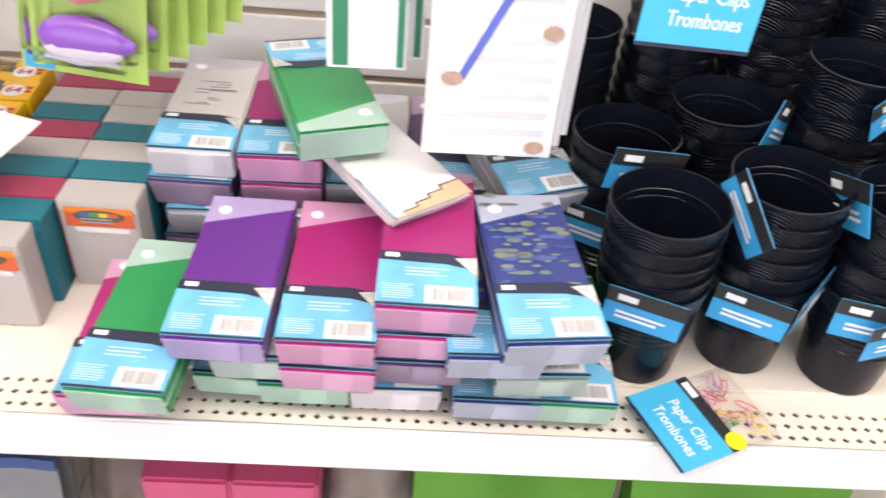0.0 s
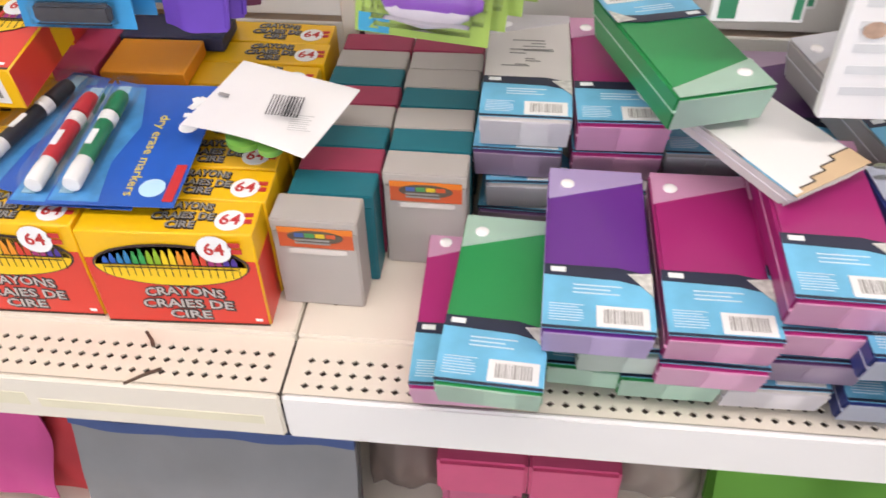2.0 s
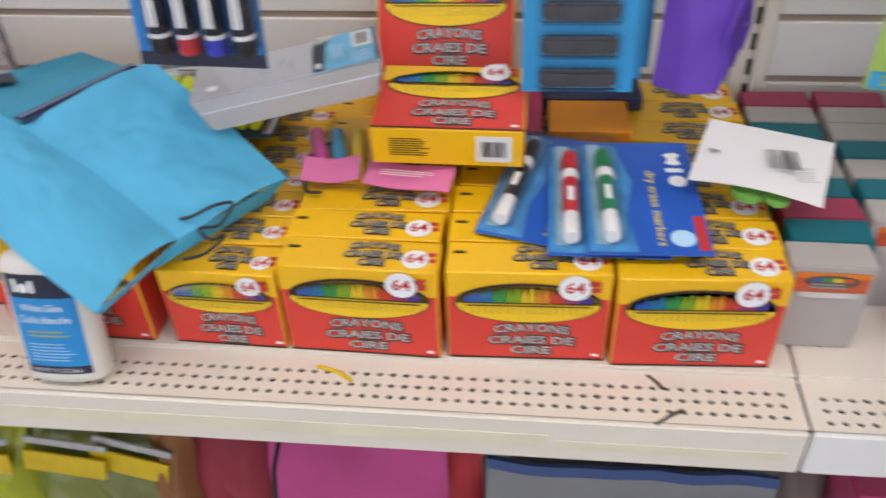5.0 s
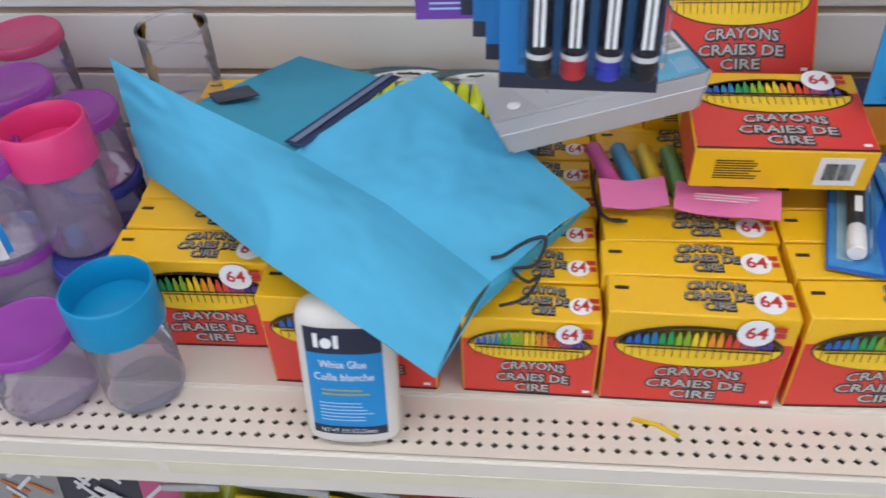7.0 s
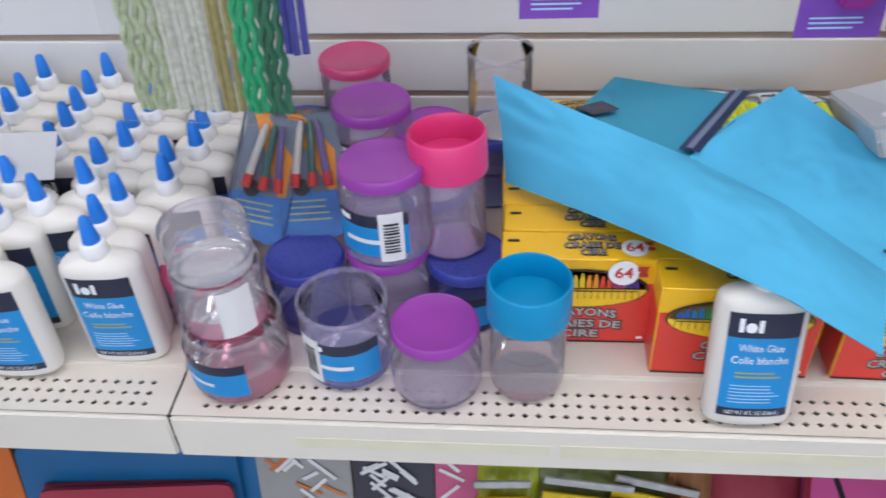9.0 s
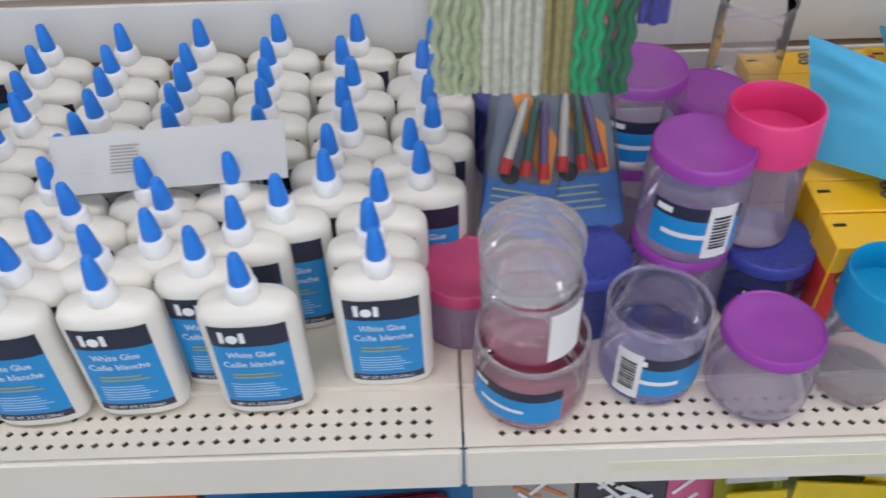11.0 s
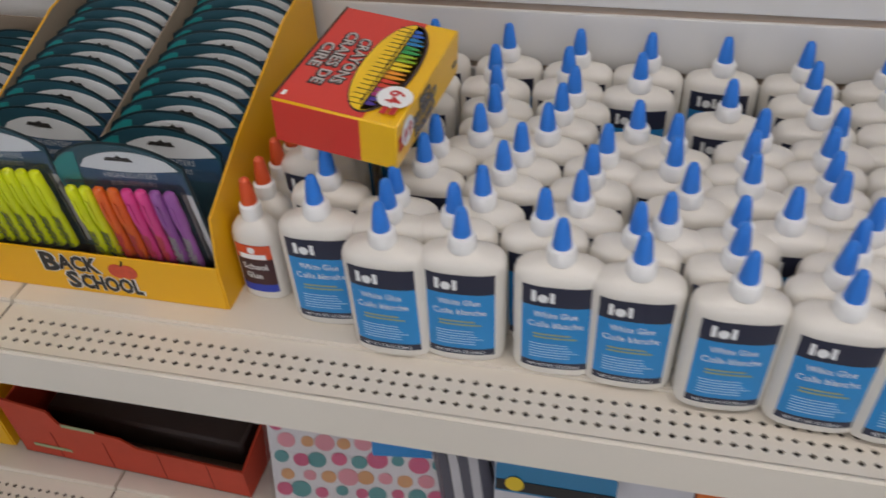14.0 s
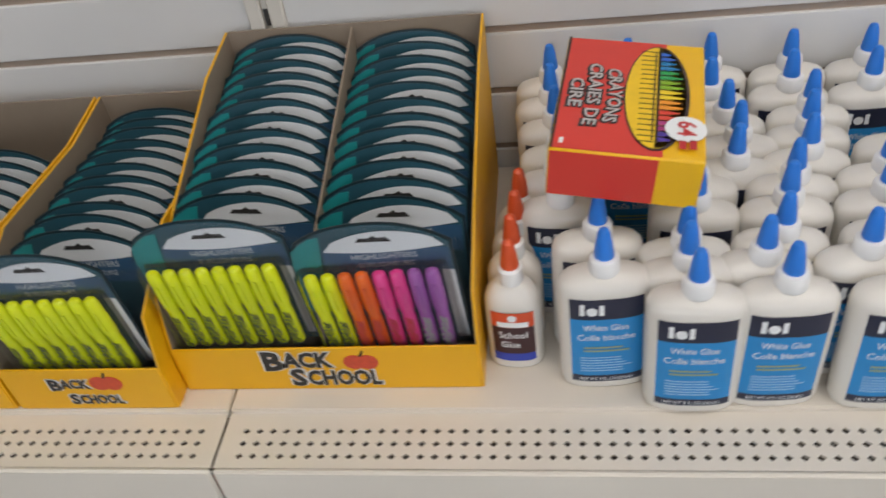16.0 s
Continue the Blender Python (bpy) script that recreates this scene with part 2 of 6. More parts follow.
def tube(points, r, n=8):
    bm = bmesh.new()
    pts = [Vector(p) for p in points]
    rings = []
    for k, p in enumerate(pts):
        d = (pts[min(k + 1, len(pts) - 1)] - pts[max(k - 1, 0)]).normalized()
        a = d.orthogonal().normalized() if not rings else (side - d * side.dot(d)).normalized()
        side = a
        b = d.cross(a)
        rings.append([bm.verts.new(p + r * (math.cos(2 * math.pi * i / n) * a + math.sin(2 * math.pi * i / n) * b)) for i in range(n)])
    for lo, hi in zip(rings, rings[1:]):
        for i in range(n):
            bm.faces.new((lo[i], lo[(i + 1) % n], hi[(i + 1) % n], hi[i]))
    bm.faces.new(rings[0][::-1]), bm.faces.new(rings[-1])
    return bm


def join(*bms):
    out = bmesh.new()
    for b in bms:
        me = bpy.data.meshes.new("t")
        b.to_mesh(me)
        out.from_mesh(me)
        b.free()
        bpy.data.meshes.remove(me)
    return out


def moved(bm, m):
    bmesh.ops.transform(bm, matrix=m, verts=bm.verts[:])
    return bm


def mesh_of(src, name, materials):
    if isinstance(src, bmesh.types.BMesh):
        me = bpy.data.meshes.new(name)
        src.to_mesh(me)
        src.free()
    else:
        me = src
    if not me.materials:
        for m in materials if isinstance(materials, (list, tuple)) else [materials]:
            me.materials.append(m)
        me.shade_smooth()
        me.set_sharp_from_angle(angle=radians(38))
    return me


def part(name, src, material, parent, label="", m=None):
    ob = new(name, mesh_of(src, name, material))
    ob.parent = parent
    if m is not None:
        ob.matrix_basis = m
    return tagged(ob, label)


def thing(name, label, category, group="", m=None):
    ob = new(name)
    ob.empty_display_size = 0.02
    if m is not None:
        ob.matrix_basis = m
    return tagged(ob, label, category, group)


def solid(name, src, material, label="", category="", kind="", m=None):
    ob = new(name, mesh_of(src, name, material))
    if m is not None:
        ob.matrix_basis = m
    return tagged(ob, label, category, "", kind)


LETTERS = {}


def letters(text, size, bold=0.0, width=0.0, align="CENTER"):
    """Flat lettering as a bmesh in the xy plane; width squeezes it to that length."""
    key = (text, bold, align)
    if key not in LETTERS:
        cu = bpy.data.curves.new("letters", "FONT")
        cu.body, cu.size, cu.offset, cu.align_x, cu.align_y = text, 1.0, bold, align, "CENTER"
        cu.resolution_u = 2
        ob = bpy.data.objects.new("letters", cu)
        LETTERS[key] = bpy.data.meshes.new_from_object(ob)
        bpy.data.objects.remove(ob)
    bm = bmesh.new()
    bm.from_mesh(LETTERS[key])
    xs = [v.co.x for v in bm.verts]
    span = max(xs) - min(xs)
    sx = width / span if width else size
    for v in bm.verts:
        v.co = Vector((v.co.x * sx, v.co.y * size, 0))
    return bm


def upright(bm, x=0.0, y=0.0, z=0.0):
    """Turns flat work in the xy plane up to face -y, at the point given."""
    for v in bm.verts:
        v.co = Vector((v.co.x + x, y - v.co.z, v.co.y + z))
    return bm


def plate(w, h, x=0.0, y=0.0, z=0.0, t=0.0004):
    """A thin rectangle in the xy plane, centred."""
    return box(w, h, t, (x, y, z))


def disc(r, x=0.0, y=0.0, z=0.0, t=0.0004, n=24, sy=1.0):
    return lathe([(r, 0), (r, t)], n, 1, sy, at=(x, y, z))


def bars(w, h, count, x=0.0, y=0.0, z=0.0, fill=0.55, seed=1, vertical=True, t=0.0003):
    """Stripes such as a bar code's, or rows of print too small to read."""
    rnd = random.Random(seed)
    out = []
    for k in range(count):
        f = fill * rnd.uniform(0.5, 1.4)
        if vertical:
            out.append(plate(w / count * f, h, x - w / 2 + w * (k + 0.5) / count, y, z, t))
        else:
            ww = w * rnd.uniform(0.72, 1.0)
            out.append(plate(ww, h / count * fill, x - (w - ww) / 2, y + h / 2 - h * (k + 0.5) / count, z, t))
    return join(*out)


# ---- the room ----
X0, X1, YB = -6.0, 3.6, -3.0
FLOOR = mat("vinyl_floor", (0.42, 0.40, 0.37), 0.35, var=0.1, scale=8, bump=0.05)
PAINT = mat("white_wall_paint", (0.78, 0.77, 0.75), 0.6, var=0.04, scale=4, bump=0.08)
CEIL = mat("ceiling_board", (0.80, 0.80, 0.79), 0.8, var=0.05, scale=60, bump=0.1)
solid("floor", box(X1 - X0, 0.8 - YB, 0.1, ((X0 + X1) / 2, (0.8 + YB) / 2, -0.1)), FLOOR, kind="structure")
solid("ceiling", box(X1 - X0, 0.8 - YB, 0.1, ((X0 + X1) / 2, (0.8 + YB) / 2, 3.0)), CEIL, kind="structure")
solid("wall_west", box(0.1, 0.8 - YB, 3.0, (X0 - 0.05, (0.8 + YB) / 2, 0)), PAINT, kind="structure")
solid("wall_east", box(0.1, 0.8 - YB, 3.0, (X1 + 0.05, (0.8 + YB) / 2, 0)), PAINT, kind="structure")
solid("wall_north", box(X1 - X0, 0.1, 3.0, ((X0 + X1) / 2, 0.75, 0)), PAINT, kind="structure")
# opening for the assumed window behind the walker, never in view
WX0, WX1, WZ0, WZ1 = -4.4, 2.4, 0.85, 2.65
solid("wall_south", join(box(WX0 - X0, 0.1, 3.0, ((X0 + WX0) / 2, YB - 0.05, 0)), box(X1 - WX1, 0.1, 3.0, ((X1 + WX1) / 2, YB - 0.05, 0)),
                         box(WX1 - WX0, 0.1, WZ0, ((WX0 + WX1) / 2, YB - 0.05, 0)), box(WX1 - WX0, 0.1, 3.0 - WZ1, ((WX0 + WX1) / 2, YB - 0.05, WZ1))), PAINT, kind="structure")
win = tagged(thing("window_1", "assumed large shop window, out of view, in a plain frame", "window"), kind="structure")
for wx in (WX0 + 0.03, (WX0 + WX1) / 2, WX1 - 0.03):
    part("window_frame", box(0.06, 0.06, WZ1 - WZ0, (wx, YB - 0.05, WZ0)), UPRIGHT, win)
# glowing sheet added outside the assumed window
solid("backdrop", box(12, 0.02, 4, (-1.0, YB - 1.2, 0)), mat("pale_sky", (0.75, 0.85, 1.0), 1.0, glow=1.5), kind="structure")
TUBE = mat("lamp_diffuser", (1.0, 0.98, 0.95), 0.5, glow=4.0)
for lx, ly, lz, power in LAMPS:
    fx = thing("ceiling_light", "white fluorescent batten fixed under the ceiling", "ceiling light", "ceiling lights", pose(lx, ly, 2.9))
    part("housing", box(1.6, 0.4, 0.08, (0, 0, 0.02), 0.006), PAINT, fx)
    part("diffuser", box(1.5, 0.34, 0.02, (0, 0, 0.0)), TUBE, fx)

# ---- slatted back wall, uprights, shelves ----
BAY = 1.219
SEAMS = [k * BAY for k in (-3, -2, -1, 0, 1)]
back = solid("wall_back", box(4.9 + 0.8, 0.03, 1.55, (-1.2, WALL + 0.019, 0.1)), GROOVE, kind="structure")
GROOVE_Z = 0.984
slat_bm = box(BAY - 0.002, 0.012, 0.0672, (0, 0, 0), 0.0012, 1)
slat_me = mesh_of(slat_bm, "slat", SLAT)
for x in SEAMS[:-1] + [BAY]:
    for k in range(-9, 9):
        part("slat", slat_me, SLAT, back, m=pose(x + BAY / 2, WALL + 0.006, GROOVE_Z + k * 0.0762 + 0.0045))


slot_me = mesh_of(box(0.0058, 0.002, 0.0195), "bracket_slot", DARK)


def slotted_upright(x):
    up = thing("slotted_upright", "cream steel upright with a row of bracket slots", "upright", "uprights of the shelving", pose(x, WALL - 0.004, 0.1))
    for dx in (-0.0125, 0.0125):
        part("flange", box(0.017, 0.012, 1.5, (dx, 0.002, 0), 0.002, 1), UPRIGHT, up)
    part("web", box(0.010, 0.006, 1.5, (0, 0.006, 0)), UPRIGHT, up)
    for k in range(46):
        part("bracket_slot", slot_me, DARK, up, m=pose(0, 0.0025, 0.02 + k * 0.0318))
    return up


for x in SEAMS:
    slotted_upright(x)


def perforated(x0, x1, y0, y1, z, first, sy):
    """The shelf's front apron with three rows of small diamond holes punched through."""
    bm = bmesh.new()
    px, py, rx, ry, n = 0.0127, 0.0135, 0.0037, 0.0034, 93
    sx = x0 + first
    V = lambda a, b, c=z: bm.verts.new((a, b, c))
    for j in range(3):
        for i in range(n):
            a, b = sx + i * px, sy + j * py
            c = [V(a, b), V(a + px, b), V(a + px, b + py), V(a, b + py)]
            mx, my = a + px / 2, b + py / 2
            d = [V(mx, my - ry), V(mx + rx, my), V(mx, my + ry), V(mx - rx, my)]
            e = [V(mx, my - ry, z - 0.002), V(mx + rx, my, z - 0.002), V(mx, my + ry, z - 0.002), V(mx - rx, my, z - 0.002)]
            for k in range(4):
                bm.faces.new((c[k], c[(k + 1) % 4], d[k]))
                bm.faces.new((c[(k + 1) % 4], d[(k + 1) % 4], d[k]))
                bm.faces.new((d[k], d[(k + 1) % 4], e[(k + 1) % 4], e[k]))
    ex, ey = sx + n * px, sy + 3 * py
    for a0, a1, b0, b1 in ((x0, sx, y0, y1), (ex, x1, y0, y1), (sx, ex, y0, sy), (sx, ex, ey, y1)):
        bm.faces.new((V(a0, b0), V(a1, b0), V(a1, b1), V(a0, b1)))
    bmesh.ops.remove_doubles(bm, verts=bm.verts, dist=0.00005)
    return bm


def shelf(x0, z, lip_mat, label, depth0=0.05, dirty=False, first=0.016, row=0.0600):
    x0, x1 = x0 + 0.0012, x0 + BAY - 0.0012
    s = thing("shelf", label, "shelf", "shelves of the aisle", pose(0, 0, 0))
    part("deck", box(x1 - x0, WALL - 0.005 - 0.114, 0.02, ((x0 + x1) / 2, (WALL - 0.005 + 0.114) / 2, z - 0.02), 0.0015), SHELF, s)
    part("perforated_strip", perforated(x0, x1, depth0 + 0.004, 0.1138, z - 0.005, first, row), SHELF, s, "cream enamel apron with three rows of diamond holes")
    # added plate below the holes, its dark colour painting their shade
    part("strip_underside", box(x1 - x0, 0.062, 0.003, ((x0 + x1) / 2, 0.083, z - 0.014)), HOLE_SHADE, s)
    part("front_lip", box(x1 - x0, 0.006, 0.0558, ((x0 + x1) / 2, depth0 + 0.002, z - 0.0605), 0.0022, 3), lip_mat, s)
    if dirty:
        part("tape_residue", join(box(0.62, 0.0006, 0.017, (x0 + 0.68, depth0 - 0.0012, z - 0.042)), box(0.24, 0.0006, 0.014, (x0 + 0.24, depth0 - 0.0012, z - 0.040)),
                                  box(0.2, 0.0006, 0.011, (x0 + 1.10, depth0 - 0.0012, z - 0.043))), RESIDUE, s, "yellowed residue of a peeled price strip")
    for bx in (x0 + 0.006, x1 - 0.006):
        part("bracket", box(0.004, 0.36, 0.05, (bx, 0.30, z - 0.07)), UPRIGHT, s)
    return s


shelf(0, H, LIP_NEW, "cream steel shelf with a clean white front lip", first=0.0107, row=0.0568)
shelf(-BAY, H, LIP, "cream steel shelf with a scuffed, tape-stained front lip", dirty=True, first=0.0252)
shelf(-2 * BAY, H, LIP, "cream steel shelf holding rows of glue bottles", first=0.0145)
shelf(-3 * BAY, H, LIP, "cream steel shelf holding highlighter displays", first=0.0210)
LOW = 0.45
for k in (-3, -2, -1, 0):
    shelf(k * BAY, LOW, LIP, "cream steel lower shelf under the stationery")
solid("shelving_plinth", box(4 * BAY, 0.42, 0.16, (-BAY, 0.275, 0), 0.004), UPRIGHT, kind="structure")
solid("bottom_shelf", box(4 * BAY, 0.46, 0.02, (-BAY, 0.25, 0.16), 0.003), SHELF, "empty cream bottom shelf on the plinth", "shelf")


# ---- glue bottles ----
GW, GD, GP = 0.0395, 0.0195, 2.7
GPROF = [(0.86, 0.0), (0.96, 0.002), (1.0, 0.007), (1.0, 0.05), (1.0, 0.109), (0.99, 0.1140), (0.955, 0.1182), (0.87, 0.1218), (0.71, 0.1246), (0.52, 0.1268), (0.36, 0.1292)]


def face_y(u, w=GW, d=GD, p=GP, out=0.0005):
    return -d * max(0.0, 1 - min(1, abs(u) / w) ** p) ** (1 / p) - out


def wrapped(bm, out=0.0008, w=GW, d=GD, p=GP):
    """Bends flat print in the xy plane round the front of an oval bottle: x along it, y becoming height."""
    lo, hi = min(v.co.x for v in bm.verts), max(v.co.x for v in bm.verts)
    for k in range(1, int((hi - lo) / 0.005) + 1):
        bmesh.ops.bisect_plane(bm, geom=bm.verts[:] + bm.edges[:] + bm.faces[:], plane_co=(lo + k * 0.005, 0, 0), plane_no=(1, 0, 0))
    for v in bm.verts:
        v.co = Vector((v.co.x, face_y(v.co.x, w, d, p, out) - v.co.z, v.co.y))
    return bm


def band(u0, u1, z0, z1, out=0.0005, w=GW, d=GD, p=GP, n=28):
    return sheet(lambda a, b: Vector((u0 + (u1 - u0) * a, face_y(u0 + (u1 - u0) * a, w, d, p, out), z0 + (z1 - z0) * b)), n, 1)


def glue_bottle(m, capped=True):
    g = thing("glue_bottle", "white plastic glue bottle with blue label " + ("and pointed blue cap" if capped else "standing under the bag"), "glue bottle", "glue bottles", m)
    body = part("body", lathe(GPROF, 40, GW, GD, GP), GLUE, g)
    part("collar", lathe([(0.0122, 0.1270), (0.0130, 0.1290), (0.0126, 0.1388), (0.0112, 0.1415), (0.0084, 0.1424)], 18), NECK, g)
    if capped:
        part("cap", lathe([(0.0080, 0.1415), (0.0083, 0.1432), (0.0077, 0.1490), (0.0063, 0.1595), (0.0051, 0.1660), (0.0038, 0.1692), (0.0017, 0.1703)], 16), CAPBLUE, g, "pointed blue twist cap")
    lab = part("label", band(-0.0305, 0.0305, 0.011, 0.0885), LBLUE, g, "blue paper label with white print")
    part("label_header", band(-0.0305, 0.0305, 0.0885, 0.1115), NAVY, lab, "navy band with a white mark")
    part("label_footer", band(-0.0305, 0.0305, 0.011, 0.0192, 0.0007), NAVY, lab)
    part("brand_mark", wrapped(join(plate(0.0040, 0.0125, -0.0205, 0.1005), disc(0.0046, -0.0125, 0.0985), plate(0.0040, 0.0115, -0.0045, 0.1000)), 0.0011), WHITEINK, lab)
    for text, size, width, z in (("White Glue", 0.0100, 0.038, 0.0790), ("Colle blanche", 0.0100, 0.048, 0.0672), ("NET WT. 8 FL OZ (236mL)", 0.0055, 0.046, 0.0148)):
        part("lettering", wrapped(moved(letters(text, size, 0.004, width), pose(-0.001, z, 0)), 0.0011), WHITEINK, lab)
    part("print_rule", wrapped(bars(0.046, 0.020, 6, 0, 0.034, seed=4, fill=0.22, vertical=False), 0.0009), PALEINK, lab)
    part("gold_rule", wrapped(bars(0.040, 0.008, 2, 0, 0.053, seed=9, fill=0.42, vertical=False), 0.0009), GOLDINK, lab)
    return g


proto = glue_bottle(pose(-1.384, 0.110, H, 0, 0, 2))
rnd = random.Random(7)


def column(x, ys, turn=4.0):
    """A file of glue bottles one behind another: small shifts and turns as hands left them."""
    for y, dx in ys:
        copy_thing(proto, pose(x + dx / 1000, y + (0.014 if y > 0.2 else 0.012 if x > -1.75 else 0.006), H, rnd.uniform(-0.6, 0.6), rnd.uniform(-0.8, 0.8), rnd.uniform(-turn, turn)))


column(-1.240, [(.438, 7), (.391, -5), (.364, 6), (.328, 2), (.291, 2), (.258, -17), (.225, -7)])
column(-1.284, [(.190, 0), (.153, -3), (.122, 3)], 14)
column(-1.320, [(.450, 6), (.404, -5), (.366, 6), (.329, -1), (.290, 6), (.255, -9), (.219, -8)])
column(-1.357, [(.188, -8)], 9)
column(-1.400, [(.453, 2), (.408, -4), (.368, 1), (.331, 2), (.288, 4), (.219, -7), (.163, 1)])
column(-1.423, [(.128, 0)], 7)
column(-1.480, [(.448, 1), (.400, -1), (.363, 0), (.329, 0), (.294, 1), (.255, 2), (.215, -4)])
column(-1.480, [(.188, 20), (.150, 18), (.133, -23), (.099, -12)])
column(-1.560, [(.446, 0), (.403, 0), (.361, 1), (.322, 4), (.285, 3), (.251, 0), (.218, -3)])
column(-1.560, [(.185, 23), (.154, 9), (.122, -5), (.091, -16)])
column(-1.640, [(.449, -2), (.405, 2), (.359, 5), (.322, 15), (.285, 5), (.248, 0), (.216, 4)])
column(-1.640, [(.186, 26), (.154, 10), (.128, -6), (.095, -3)])
column(-1.722, [(.449, -2), (.358, 0), (.309, 24), (.271, 13), (.233, 15), (.189, 46)])
column(-1.722, [(.173, 0), (.137, -2), (.103, 3)], 6)
column(-1.806, [(.450, 2), (.404, -6), (.309, -5), (.290, 30), (.249, 32), (.212, 46)])
column(-1.800, [(.175, 20), (.156, -2), (.120, 1)], 9)
column(-1.884, [(.450, 3), (.408, -4), (.365, 6), (.329, -4), (.292, -13), (.262, 44), (.227, 35), (.193, 31)])
column(-1.872, [(.162, -9), (.124, 8)])
column(-1.964, [(.453, 3), (.402, -6), (.357, 5), (.319, 9), (.281, -1), (.253, 46), (.221, 34), (.187, 20)])
column(-1.955, [(.160, -9), (.127, 4)])
column(-2.046, [(.452, 0), (.406, -3), (.362, -2), (.318, -4), (.254, 42), (.221, 38), (.178, 23)])
column(-2.018, [(.154, -4), (.122, 0)])
column(-2.128, [(.453, 0), (.410, 0), (.365, 2), (.320, 4), (.275, 4), (.235, 6), (.195, 34)])
column(-2.086, [(.150, -2)])
# one bottle left at the front among the crayons
glue_bottle(pose(-0.682, 0.0745, ZS + 0.0042, -11.5, 0, 1) @ Matrix.Diagonal((1, 1, 1.06, 1)), False)

# school glue with orange caps
EW, ED = 0.0255, 0.0175


def school_glue(m):
    g = thing("school_glue_bottle", "small white school glue bottle with an orange cap", "glue bottle", "small school glue bottles", m)
    part("body", lathe([(0.88, 0), (0.97, 0.002), (1.0, 0.006), (1.0, 0.07), (0.98, 0.079), (0.9, 0.086), (0.72, 0.093), (0.5, 0.098), (0.42, 0.099)], 32, EW, ED, 2.4), GLUE, g)
    part("collar", lathe([(0.0105, 0.098), (0.011, 0.1), (0.0106, 0.113), (0.008, 0.115)], 16), NECK, g)
    part("cap", lathe([(0.0078, 0.114), (0.008, 0.117), (0.0066, 0.13), (0.0048, 0.141), (0.002, 0.1435)], 16), CAPRED, g, "pointed orange twist cap")
    lab = part("label", band(-0.019, 0.019, 0.012, 0.074, 0.0005, EW, ED, 2.4), ink((0.05, 0.015, 0.02), "maroon_ink"), g, "orange, dark and blue paper label")
    part("label_header", band(-0.019, 0.019, 0.056, 0.074, 0.0008, EW, ED, 2.4), ink((0.72, 0.09, 0.03), "orange_ink"), lab)
    part("label_footer", band(-0.019, 0.019, 0.012, 0.022, 0.0008, EW, ED, 2.4), ink((0.02, 0.05, 0.4), "blue_ink"), lab)
    part("brand_mark", wrapped(join(plate(0.028, 0.006, 0, 0.060), disc(0.004, 0, 0.068)), 0.0012, EW, ED, 2.4), WHITEINK, lab)
    part("lettering", wrapped(join(moved(letters("School", 0.011, 0.01, 0.026), pose(0, 0.046, 0)), moved(letters("Glue", 0.011, 0.01, 0.017), pose(-0.003, 0.034, 0))), 0.0012, EW, ED, 2.4), WHITEINK, lab)
    return g


one = school_glue(pose(-2.168, 0.178, H, 0, 0, -3))
for k, y in enumerate((0.212, 0.246, 0.279)):
    copy_thing(one, pose(-2.167 + 0.003 * k, y, H, 0, 0, rnd.uniform(-8, 8)))


# ---- crayon boxes ----
CW, CD, CH = 0.147, 0.0425, 0.107
CRAY = [(0.02, 0.12, 0.5), (0.01, 0.2, 0.45), (0.02, 0.32, 0.08), (0.25, 0.45, 0.02), (0.85, 0.6, 0.02), (0.85, 0.3, 0.02), (0.7, 0.06, 0.03), (0.45, 0.05, 0.2), (0.08, 0.04, 0.3)]
CRAYM = [ink(c, "crayon_ink") for c in CRAY]
OUTLINE = ink((0.05, 0.03, 0.03), "outline_ink")
KINK = ink((0.03, 0.02, 0.012), "brown_ink")


ROWS = (("CRAYONS", 0.0140, 0.78, 0.0030), ("CRAIES DE", 0.0, 0.90, 0.0016), ("CIRE", -0.0120, 0.42, 0.0))


def rows_of_title(w, cx, cy, size, bold, grow):
    """The three rows of the carton's name, the upper ones arched."""
    out = []
    for text, dy, ww, bow in ROWS:
        bm = letters(text, size, bold, w * ww * grow)
        for v in bm.verts:
            v.co.y += bow * (1 - (2 * v.co.x / (w * ww)) ** 2)
        out.append(moved(bm, pose(cx, cy + dy, 0)))
    return join(*out)


def title(w, cx, cy):
    return rows_of_title(w, cx, cy, 0.0136, 0.015, 1.0)


def title_shade(w, cx, cy):
    return rows_of_title(w, cx + 0.0006, cy - 0.0005, 0.0156, 0.085, 1.04)


TITLEINK = ink((0.50, 0.48, 0.47), "silver_grey_ink", 0.4, var=0.25, scale=300)


